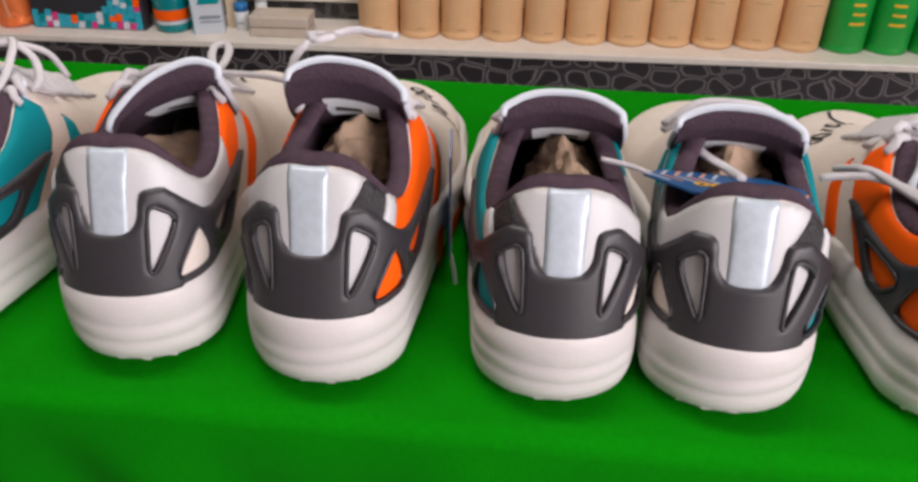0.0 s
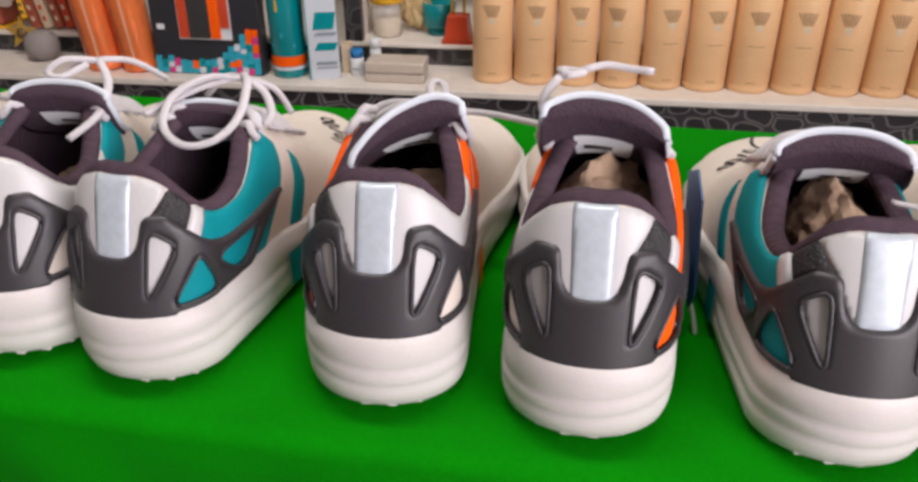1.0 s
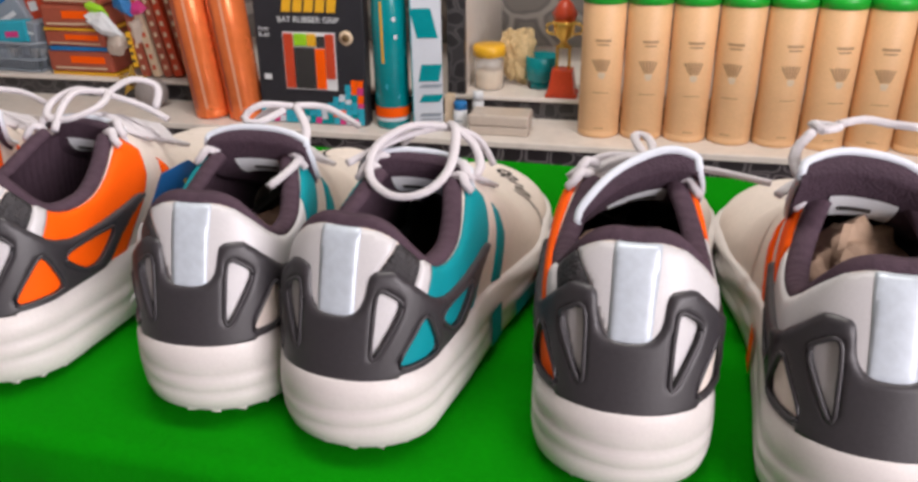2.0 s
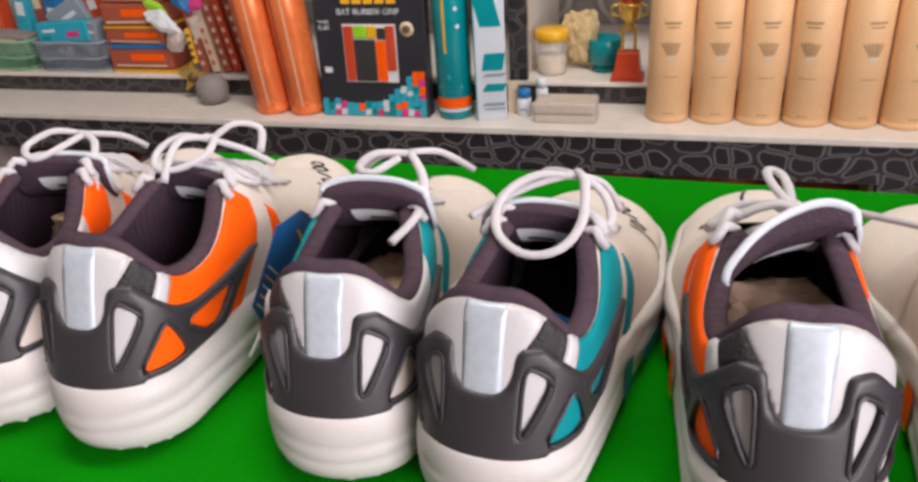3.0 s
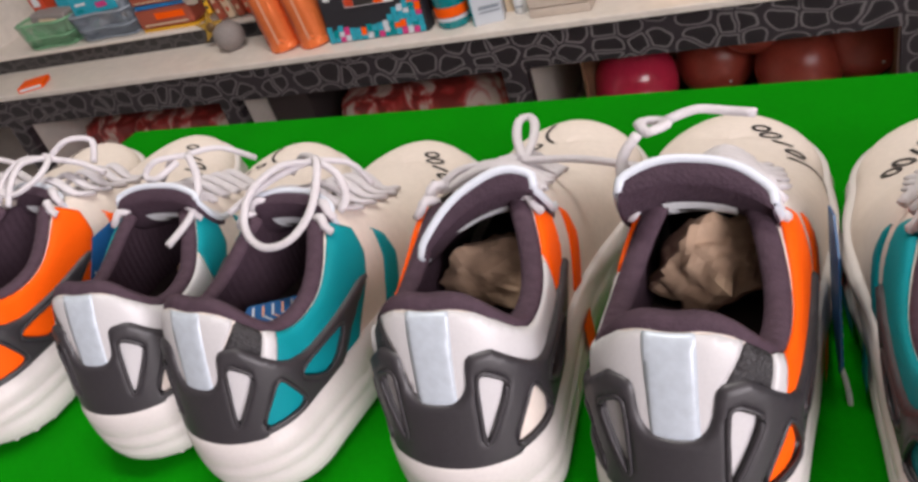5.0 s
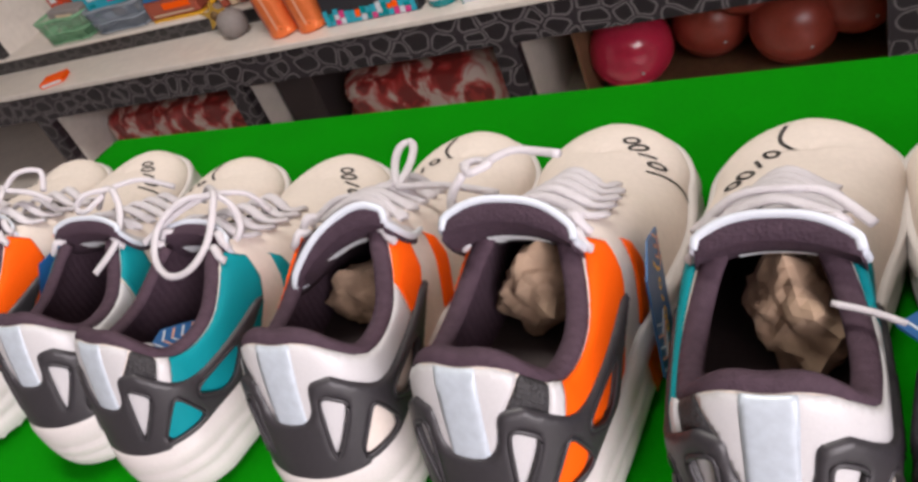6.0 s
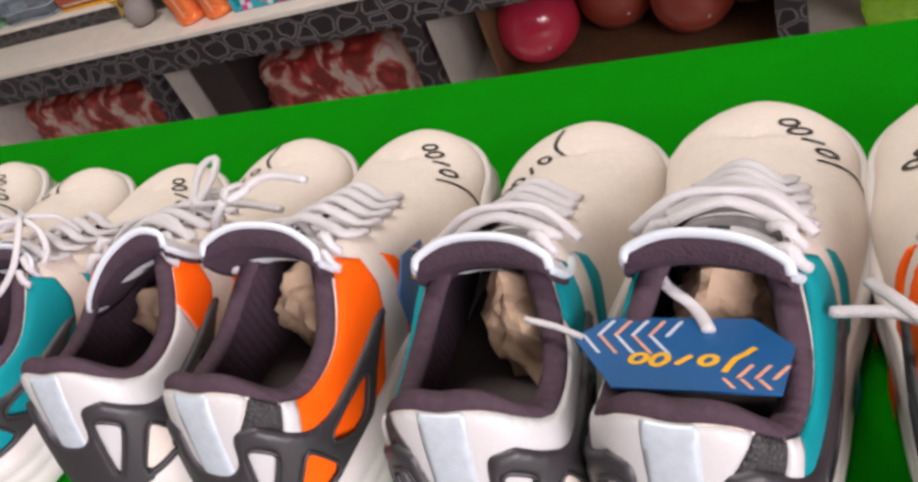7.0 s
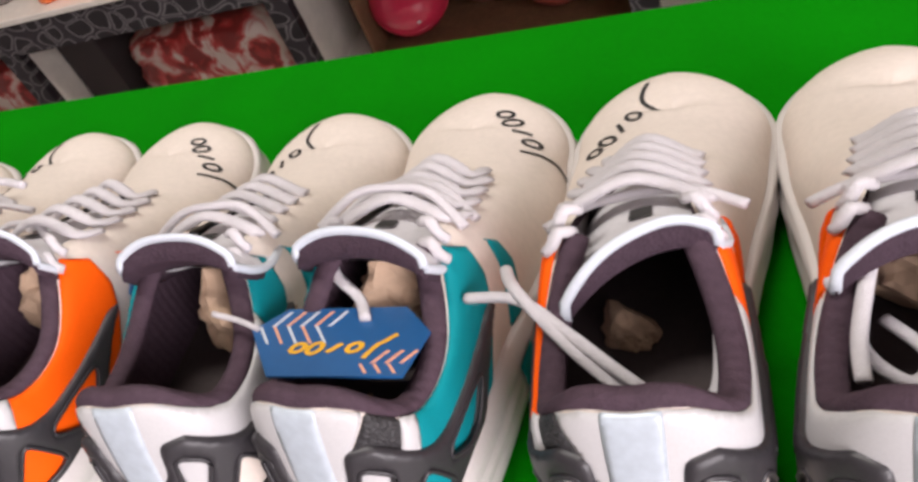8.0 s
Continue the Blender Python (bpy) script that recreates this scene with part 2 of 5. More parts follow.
def smooth_line(pts, step=0.003, closed=False):
    """Points of a Catmull-Rom line through pts, evenly close."""
    P = [np.array(p, float) for p in pts]
    out, n = [], len(P)
    for i in range(n if closed else n - 1):
        g = (lambda k: P[k % n]) if closed else (lambda k: P[min(max(k, 0), n - 1)])
        a, b, c, d = g(i - 1), g(i), g(i + 1), g(i + 2)
        k = max(2, int(np.linalg.norm(c - b) / step))
        for t in np.arange(k) / k:
            out.append(0.5 * (2 * b + (c - a) * t + (2 * a - 5 * b + 4 * c - d) * t * t + (3 * b - a - 3 * c + d) * t ** 3))
    if not closed:
        out.append(P[-1])
    return np.array(out)


def tube_mesh(name, lines, radius, material, flat=1.0, n=8, step=0.003, closed=False, up=(0, 0, 1)):
    """Round or flattened cords along smooth lines, closed at the ends."""
    V, F = [], []
    for pts in lines:
        C = smooth_line(pts, step, closed)
        k0, m = len(V), len(C)
        for i in range(m):
            t = C[(i + 1) % m] - C[i - 1] if closed else C[min(i + 1, m - 1)] - C[max(i - 1, 0)]
            t = t / (np.linalg.norm(t) + 1e-9)
            s = np.cross(t, up)
            s = s / (np.linalg.norm(s) + 1e-6) if np.linalg.norm(s) > 1e-3 else np.array((1.0, 0, 0))
            u = np.cross(s, t)
            for j in range(n):
                a = 2 * math.pi * j / n
                V.append(C[i] + radius * (math.cos(a) * s + flat * math.sin(a) * u))
        for i in range(m if closed else m - 1):
            a, b = k0 + i * n, k0 + ((i + 1) % m) * n
            F += [(a + j, a + (j + 1) % n, b + (j + 1) % n, b + j) for j in range(n)]
        if not closed:
            F += [tuple(k0 + n - 1 - j for j in range(n)), tuple(k0 + (m - 1) * n + j for j in range(n))]
    return mesh_of(name, V, F, material)


def knot(x, xs, ys):
    """Smooth interpolation through knots."""
    xs, ys = np.array(xs, float), np.array(ys, float)
    d = np.gradient(ys, xs)
    x = np.clip(np.asarray(x, float), xs[0], xs[-1])
    i = np.clip(np.searchsorted(xs, x) - 1, 0, len(xs) - 2)
    h = xs[i + 1] - xs[i]
    t = (x - xs[i]) / h
    return ((1 + 2 * t) * (1 - t) ** 2 * ys[i] + t * (1 - t) ** 2 * h * d[i] + t * t * (3 - 2 * t) * ys[i + 1] + t * t * (t - 1) * h * d[i + 1])


# ---- the sneaker: its shape ----
# y from heel to toe, z up; q runs round the outline from the heel's middle, + on the outer side.
HEEL_Y, TOE_Y, HEEL_R = 0.0355, 0.243, 0.034
A1, LS, A3 = 0.0534, TOE_Y - HEEL_Y, 0.074
QMAX = A1 + LS + A3


def q_of(y):
    return y - HEEL_Y + A1


def spine(q):
    """Centre and outward direction at q (right shoe)."""
    q = np.asarray(q, float)
    a, s = np.abs(q), np.where(q < 0, -1.0, 1.0)
    y = np.clip(HEEL_Y + a - A1, HEEL_Y, TOE_Y)
    th = np.clip(a / A1, 0, 1) * math.pi / 2
    ph = np.clip((a - A1 - LS) / A3, 0, 1) * math.pi / 2
    dx = s * np.sin(th) * np.cos(ph)
    dy = -np.cos(th) + np.sin(ph)
    cx = -0.006 * np.clip((y - 0.12) / 0.12, 0, 1) ** 2 + 0.002 * np.sin(np.clip(y / 0.24, 0, 1) * math.pi)
    return cx, y, dx, dy


OUT = [(0, .0345), (A1 * .5, .0345), (A1, .0352), (q_of(.08), .0375), (q_of(.12), .0390), (q_of(.16), .0435), (q_of(.20), .0485), (q_of(.235), .0482), (QMAX - A3 * .5, .0495), (QMAX, .0520)]
INN = [(0, .0345), (A1 * .5, .0345), (A1, .0345), (q_of(.08), .0345), (q_of(.12), .0340), (q_of(.16), .0375), (q_of(.20), .0430), (q_of(.235), .0440), (QMAX - A3 * .5, .0465), (QMAX, .0520)]
Z0 = [(0, .033), (A1, .034), (q_of(.10), .032), (q_of(.16), .027), (q_of(.21), .024), (QMAX, .025)]
ZT = [(0, .0940), (.013, .0937), (.022, .0908), (.032, .0842), (.042, .0772), (.056, .0712), (.072, .0692), (.088, .0712), (.103, .0780), (.114, .0845), (.122, .0880), (q_of(.13), .083), (q_of(.16), .0735), (q_of(.185), .0650), (q_of(.20), .0600), (q_of(.22), .0545), (q_of(.24), .0500), (QMAX, .0480)]
RT = [(0, .0275), (.012, .0278), (.023, .0284), (.034, .0290), (.0534, .0300), (.072, .0310), (.088, .0302), (.105, .0268), (.122, .0215), (q_of(.14), .0165), (q_of(.17), .0115), (q_of(.188), .0075), (q_of(.198), .0), (QMAX, .0)]


def kn(table, q):
    return knot(np.abs(q), [k[0] for k in table], [k[1] for k in table])


def base_r(q):
    return np.where(np.asarray(q) < 0, kn(INN, q), kn(OUT, q))


def spring(y):
    return 0.008 * np.clip((y - 0.19) / 0.10, 0, 1.2) ** 2


def raw(q, v):
    q, v = np.asarray(q, float), np.asarray(v, float)
    cx, cy, dx, dy = spine(q)
    rb, rt = base_r(q) - 0.0035, np.clip(kn(RT, q), 0, 1)
    z0, zt = kn(Z0, q), kn(ZT, q)
    a = np.clip(v, 0, 1) * math.pi / 2
    e = np.clip((np.abs(q) - .12) / .06, 0, 1)
    r = rt + (rb - rt) * np.cos(a) ** (1.0 - 0.12 * e) + 0.0015 * np.sin(2 * a) * (1 - e)
    y = cy + dy * r
    return np.stack([cx + dx * r, y, z0 + (zt - z0) * np.sin(a) + spring(y)], -1)


def v_of(q, z):
    z0, zt = kn(Z0, q), kn(ZT, q)
    return np.arcsin(np.clip((z - z0) / (zt - z0), 0, 1)) * 2 / math.pi


def skin(q, v, off=0.0):
    """A place on the upper, off metres outside it."""
    q, v = np.asarray(q, float), np.asarray(v, float)
    p = raw(q, v)
    if np.ndim(off) == 0 and off == 0:
        return p
    e = 1e-4
    tq = raw(np.clip(q + e, -QMAX, QMAX), v) - raw(np.clip(q - e, -QMAX, QMAX), v)
    tv = raw(q, np.clip(v + .01, 0, 0.995)) - raw(q, np.clip(v - .01, 0, 0.985))
    n = np.cross(tq, tv)
    n /= np.linalg.norm(n, axis=-1, keepdims=True) + 1e-12
    return p + n * np.asarray(off)[..., None] if np.ndim(off) else p + n * off


def inside(P, loop):
    x, y = P[:, 0], P[:, 1]
    res = np.zeros(len(P), bool)
    for (x1, y1), (x2, y2) in zip(loop, np.roll(loop, -1, 0)):
        c = (y1 > y) != (y2 > y)
        res ^= c & (x < (x2 - x1) * (y - y1) / (y2 - y1 + 1e-15) + x1)
    return res


def patch(name, outer, holes, material, off, thick, side, mode="z", step=0.0018, rounded=True):
    """A panel laid on the upper: its outline and holes are drawn in (q, height) or, in mode v, (q, v)."""
    scale = np.array([1.0, 1.0 if mode == "z" else 0.04])
    loops = [smooth_line(np.array(l) * scale, step * .8, True) if rounded else smooth_edges(np.array(l) * scale, step * .8) for l in [outer] + holes]
    lo, hi = loops[0].min(0) - step, loops[0].max(0) + step
    nx, ny = int((hi[0] - lo[0]) / step) + 2, int((hi[1] - lo[1]) / step) + 2
    gx, gy = np.meshgrid(lo[0] + np.arange(nx) * step, lo[1] + np.arange(ny) * step, indexing="ij")
    P = np.stack([gx.ravel(), gy.ravel()], -1)
    cen = P + step / 2
    keep = inside(cen, loops[0])
    for l in loops[1:]:
        keep &= ~inside(cen, l)
    keep = keep.reshape(nx, ny)
    keep[-1, :] = keep[:, -1] = False
    idx = lambda i, j: i * ny + j
    cells = [(idx(i, j), idx(i + 1, j), idx(i + 1, j + 1), idx(i, j + 1)) for i, j in np.argwhere(keep)]
    count = {}
    for c in cells:
        for a, b in zip(c, c[1:] + c[:1]):
            count[(a, b)] = count.get((a, b), 0) + 1
    rim = [(a, b) for (a, b) in count if (b, a) not in count]
    A = np.concatenate(loops)
    B = np.concatenate([np.roll(l, -1, 0) for l in loops])
    rimv = sorted({a for e in rim for a in e})
    for k in rimv:
        p = P[k]
        d = B - A
        t = np.clip(((p - A) * d).sum(1) / ((d * d).sum(1) + 1e-15), 0, 1)
        c = A + d * t[:, None]
        P[k] = c[np.argmin(((c - p) ** 2).sum(1))]
    used = sorted({k for c in cells for k in c})
    new_i = {k: i for i, k in enumerate(used)}
    q = P[used, 0]
    w = P[used, 1] / scale[1]
    v = v_of(q, w) if mode == "z" else w
    o = np.full(len(used), off + thick)
    for k in rimv:
        o[new_i[k]] = off + thick * 0.45
    top = skin(q, v, o)
    V = list(top)
    F = [tuple(new_i[k] for k in c) for c in cells]
    low = {}
    base = skin(q, v, np.full(len(used), off - 0.0012))
    for k in rimv:
        low[k] = len(V)
        V.append(base[new_i[k]])
    F += [(new_i[b], new_i[a], low[a], low[b]) for a, b in rim]
    V = np.array(V)
    if side < 0:
        V[:, 0] *= -1
        F = [f[::-1] for f in F]
    return mesh_of(name, V, F, material)


def smooth_edges(l, step):
    out = []
    for a, b in zip(l, np.roll(l, -1, 0)):
        k = max(1, int(np.linalg.norm(b - a) / step))
        out += [a + (b - a) * t / k for t in range(k)]
    return np.array(out)


def flip(V, F, side):
    V = np.array(V, float)
    if side < 0:
        V[:, 0] *= -1
        F = [f[::-1] for f in F]
    return V, F


def grid_faces(n, m, wrap=False, k0=0):
    return [(k0 + i * m + j, k0 + ((i + 1) % n) * m + j, k0 + ((i + 1) % n) * m + j + 1, k0 + i * m + j + 1) for i in range(n if wrap else n - 1) for j in range(m - 1)]


def upper_mesh(side, off, material, vmax=1.0, name="upper"):
    Q = np.linspace(-QMAX, QMAX, 181) if off >= 0 else np.linspace(-.222, .222, 120)
    W = np.linspace(0, vmax, 18)
    qq, vv = np.meshgrid(Q, W, indexing="ij")
    V = skin(qq.ravel(), vv.ravel(), off)
    F = grid_faces(len(Q), len(W))
    if off < 0:
        F = [f[::-1] for f in F]
    return mesh_of(name, *flip(V, F, side), material)


SOLE = [(.0015, .62), (.0015, .93), (.0028, .985), (.007, 1.02), (.0115, 1.035), (.0130, 1.000), (.0145, 1.036), (.0195, 1.040), (.0210, 1.004), (.0225, 1.034), (.0285, 1.015), (.0300, 1.0), (.0335, .985), (.0350, .955), (.0345, .80)]


def sole_mesh(side):
    """The thick foam sole: bulging, with wavy grooves round the heel that fade forward."""
    Q = np.linspace(-QMAX, QMAX, 200)[:-1]
    V, m = [], len(SOLE)
    for q in Q:
        cx, cy, dx, dy = spine(q)
        r, top = float(base_r(q)), float(kn(Z0, q)) + 0.002
        fade = float(np.clip(1.25 - abs(q) / .16, 0.25, 1))
        heel = max(0.0, 1 - abs(q) / .05)
        for z, f in SOLE:
            k = 1.0 + (f - 1.0) * (fade if 1.0 < f else 1.0)
            if .005 < z < .031:
                k += 0.022 * (1 - fade) * math.sin(abs(q) * 95 + z * 330)
            zz = 0.0025 + (z - .0025) / (.035 - .0025) * (top - .0025)
            if .009 < z < .03:
                zz += 0.0010 * math.sin(q * 46) * fade
            lift = 0.0015 * heel * max(0.0, 1 - z / .012)
            rr = r * k - 0.0015 * heel * max(0.0, 1 - z / .014) + 0.002 * heel
            y = cy + dy * rr
            V.append((cx + dx * rr, y, zz + lift + float(spring(y))))
    F = grid_faces(len(Q), m, True)
    F.append(tuple(i * m for i in range(len(Q)))[::-1])
    F.append(tuple(i * m + m - 1 for i in range(len(Q))))
    V, F = flip(V, F, side)
    return mesh_of("midsole", V, F, "foam")


def lugs_mesh(side):
    """Small rubber studs all round the underside."""
    V, F = [], []
    for q in np.linspace(-QMAX, QMAX, 50)[:-1]:
        for f in (0.82, 0.5):
            cx, cy, dx, dy = spine(q)
            r = float(base_r(q)) * f
            y = float(cy + dy * r)
            x, z = float(cx + dx * r), float(spring(y))
            k = len(V)
            s = .0026
            for zz, g in ((z, .75), (z + .0065, 1.0)):
                V += [(x - s * g, y - s * g, zz), (x + s * g, y - s * g, zz), (x + s * g, y + s * g, zz), (x - s * g, y + s * g, zz)]
            F += [(k + 3, k + 2, k + 1, k), (k, k + 1, k + 5, k + 4), (k + 1, k + 2, k + 6, k + 5), (k + 2, k + 3, k + 7, k + 6), (k + 3, k, k + 4, k + 7)]
    V, F = flip(V, F, side)
    return mesh_of("outsole", V, F, "rubber", False)


def insole_mesh(side):
    Q = np.linspace(-QMAX, QMAX, 90)[:-1]
    cx, cy, dx, dy = spine(Q)
    V, F = [], []
    slim = 1 - .22 * np.clip((np.abs(Q) - .13) / .06, 0, 1)
    for f in (1.0, 0.6, 0.2):
        r = (base_r(Q) - .006) * f * slim
        V += list(np.stack([cx + dx * r, cy + dy * r, kn(Z0, Q) + .0042 - .001 * (1 - f) + 0 * Q + spring(cy + dy * r)], -1))
    n = len(Q)
    for k in range(2):
        F += [(k * n + i, k * n + (i + 1) % n, (k + 1) * n + (i + 1) % n, (k + 1) * n + i) for i in range(n)]
    F.append(tuple(2 * n + i for i in range(n)))
    return mesh_of("insole", *flip(V, F, side), "insole")


def rim_points(q0, q1, n, lift=0.0, inw=0.0):
    Q = np.linspace(q0, q1, n)
    cx, cy, dx, dy = spine(Q)
    r = kn(RT, Q) - inw
    return np.stack([cx + dx * r, cy + dy * r, kn(ZT, Q) + lift], -1)


def sided(pts, side):
    P = np.array(pts, float)
    P[:, 0] *= side
    return P


CAGE = [(0, .0325), (.03, .0335), (.06, .0335), (.086, .0340), (.0925, .0400), (.099, .0465), (.112, .0535), (.126, .0580), (.118, .0606), (.100, .0588), (.082, .0576), (.060, .0578), (.045, .0622), (.0340, .0700), (.0268, .0756), (.0240, .0776), (.0158, .0778), (.0133, .0758), (.0122, .0660), (.0095, .0618), (.005, .0602), (0, .0600)]
WINDOWS = [
    [(.0155, .0440), (.0180, .0436), (.0276, .0620), (.0268, .0662), (.0190, .0712), (.0160, .0692)],
    [(.0262, .0372), (.0500, .0372), (.0525, .0400), (.0410, .0568), (.0370, .0564)],
    [(.0525, .0500), (.0690, .0395), (.0800, .0395), (.0920, .0505), (.0890, .0540), (.0550, .0540)],
]


def chaikin(l, n=2):
    """Corners cut round."""
    for _ in range(n):
        out = []
        for a, b in zip(l, l[1:] + l[:1]):
            out += [(a[0] * .8 + b[0] * .2, a[1] * .8 + b[1] * .2), (a[0] * .2 + b[0] * .8, a[1] * .2 + b[1] * .8)]
        l = out
    return l


def rim_z(q):
    return float(kn(ZT, q)) - .0006


def rim_edge(a, b, n=14):
    """The upper's top edge from a to b, just below the collar."""
    return [(float(q), rim_z(q)) for q in np.linspace(a, b, n)]


def on_toe(P):
    """Places (q, v) of the upper over the ground places P, by Newton's steps from the nearest of a net."""
    Q, W = np.meshgrid(np.linspace(q_of(.16), QMAX, 90), np.linspace(.05, .97, 50), indexing="ij")
    net = raw(Q.ravel(), W.ravel())[:, :2]
    k = [int(np.argmin(((net - p) ** 2).sum(1))) for p in P]
    q, v = Q.ravel()[k].copy(), W.ravel()[k].copy()
    for _ in range(4):
        f = raw(q, v)[:, :2] - P
        a, b = (raw(q + 1e-4, v)[:, :2] - raw(q - 1e-4, v)[:, :2]) / 2e-4, (raw(q, v + 1e-3)[:, :2] - raw(q, v - 1e-3)[:, :2]) / 2e-3
        det = a[:, 0] * b[:, 1] - a[:, 1] * b[:, 0]
        det = np.where(np.abs(det) < 1e-7, 1e-7, det)
        q -= np.clip((f[:, 0] * b[:, 1] - f[:, 1] * b[:, 0]) / det, -.003, .003)
        v -= np.clip((a[:, 0] * f[:, 1] - a[:, 1] * f[:, 0]) / det, -.05, .05)
        q, v = np.clip(q, q_of(.15), QMAX), np.clip(v, .02, .98)
    return q, v


def ring_line(x, y, rx, ry):
    return [(x + rx * math.cos(a) + .25 * ry * math.sin(a), y + ry * math.sin(a)) for a in np.linspace(0, 2 * math.pi, 15)]


def mark_lines(tail):
    """The maker's mark as plain pen strokes: a long swash, rings and a bar; along, up."""
    return [[(-tail, -.0065), (-tail * .5, -.0045), (0, -.0015), (.0035, .0020), (.0060, .0075), (.0078, .0125)],
            ring_line(.0140, .0040, .0030, .0036), [(.0205, .0006), (.0265, .0078)], ring_line(.0330, .0044, .0030, .0044), ring_line(.0415, .0040, .0030, .0036)]


def pen(lines, width):
    """Flat ribbons along plane lines: corners and faces."""
    V, F = [], []
    for l in lines:
        C = smooth_line([(*p, 0) for p in l], .0012)[:, :2] if len(l) > 4 else np.linspace(l[0], l[-1], 6)
        T = np.gradient(C, axis=0)
        T /= np.linalg.norm(T, axis=1, keepdims=True) + 1e-9
        S = np.stack([-T[:, 1], T[:, 0]], -1) * width / 2
        k, n = len(V), len(C)
        for c, d in zip(C, S):
            V += [c - d, c + d]
        F += [(k + 2 * i, k + 2 * i + 2, k + 2 * i + 3, k + 2 * i + 1) for i in range(n - 1)]
    return np.array(V), F


def mirror_poly(p):
    return [(-x, y) for x, y in p][::-1]


def make_meshes(color, side):
    """All panels of one sneaker, for one colour and one foot (side 1: right)."""
    D = {}
    D["midsole"] = sole_mesh(side)
    D["outsole"] = lugs_mesh(side)
    D["upper"] = upper_mesh(side, 0.0, "knit")
    D["lining"] = upper_mesh(side, -0.0035, "lining", name="lining")
    D["insole"] = insole_mesh(side)
    C = color
    outer = CAGE + mirror_poly(CAGE[1:-1])
    W = [chaikin(w, 1) for w in WINDOWS]
    D["heel_cage"] = patch("heel_cage", chaikin(outer, 1), W + [mirror_poly(w) for w in W], "cage", 0.0016, 0.0024, side, step=.0014, rounded=False)
    D["heel_panel"] = patch("heel_panel", [(-.060, .0335), (-.062, .0560), (-.097, .0560)] + rim_edge(-.097, .0255) + [(.0172, .0780), (.0085, .0590), (.0085, .0335)], [], "leather", 0.0004, 0.0008, side, rounded=False)
    D["window_backing"] = patch("window_backing", [(.0130, .0400), (.0130, .0730), (.0280, .0730), (.0285, .0660), (.0215, .0400)], [], "leather", 0.0004, 0.0006, side, rounded=False)
    D["heel_tab"] = patch("heel_tab", [(-.0080, .0590), (-.0088, .075), (-.0105, rim_z(-.0105)), (0, rim_z(0)), (.0085, rim_z(.0085)), (.0080, .075), (.0080, .0590)], [], "silver", 0.0010, 0.0010, side, rounded=False)
    D["mesh_panel"] = patch("mesh_panel", [(.0092, .0600), (.0178, .0780)] + rim_edge(.0262, .0390) + [(.0345, .0690), (.0285, .0735), (.0140, .0745), (.0128, .0600)], [], "mesh", 0.0003, 0.0005, side, rounded=False)
    D["outer_quarter"] = patch("outer_quarter", [(.0215, .0335), (.0285, .0640), (.0385, .0640)] + rim_edge(.0430, .122) + [(.133, .079), (.132, .066), (.124, .055), (.112, .044), (.104, .0335)], [], C, 0.0006, 0.0010, side, rounded=False)
    D["quarter_stripe"] = patch("quarter_stripe", [(.0335, .0675)] + rim_edge(.0390, .0460) + [(.0405, .0620)], [], "leather", 0.0014, 0.0007, side, rounded=False)
    D["inner_quarter"] = patch("inner_quarter", [(-.100, .0520), (-.116, .0545), (-.128, .064), (-.131, .079)] + rim_edge(-.122, -.099), [], C, 0.0004, 0.0010, side, rounded=False)
    D["inner_window_panel"] = patch("inner_window_panel", [(-.028, .0365), (-.028, .058), (-.051, .058), (-.0515, .0365)], [], "knit", 0.0012, 0.0006, side, rounded=False)
    blade = [(.136, .0335), (.141, .045), (.147, .056), (.150, .069), (.146, .0735), (.156, .064), (.158, .052), (.152, .040), (.148, .0310)]
    D["outer_blade"] = patch("outer_blade", blade, [], C, 0.0004, 0.0009, side, rounded=False)
    D["inner_blade"] = patch("inner_blade", mirror_poly(blade), [], C, 0.0004, 0.0009, side, rounded=False)
    D["collar"] = tube_mesh("collar", [sided(rim_points(-.121, .121, 64, 0.0004, 0.0038), side)], 0.0046, "lining", flat=.72, n=12)
    # the maker's mark, as plain dark strokes on the outer side of the toe
    O, D0, U0, k, tail = ((.038, .226), (-.6, .8), (-.8, -.6), 1.0, .028) if side > 0 else ((.005, .257), (.55, -.835), (-.835, -.55), 1.08, .012)
    flat, F = pen(mark_lines(tail), .0019)
    P = np.array(O) + k * (flat[:, :1] * np.array(D0) + flat[:, 1:] * np.array(U0))
    D["toe_mark"] = mesh_of("toe_mark", *flip(skin(*on_toe(P), .0005), F, side), "ink")
    # coloured flashes low on the sole
    for nm, q0, q1, z0, z1 in (("outer_flash", .121, .137, .006, .024), ("inner_flash", -.137, -.121, .006, .024), ("forefoot_flash", .160, .215, .006, .014)):
        Q = np.linspace(q0, q1, 16)
        V, F = [], []
        for q in Q:
            cx, cy, dx, dy = spine(q)
            for z in np.linspace(z0, z1, 6):
                r = float(base_r(q)) * 1.022 + .0012
                y = cy + dy * r
                V.append((cx + dx * r, y, z + float(spring(y))))
        F = grid_faces(16, 6)
        D[nm] = mesh_of(nm, *flip(V, F, side), C)
    V, F = [], []
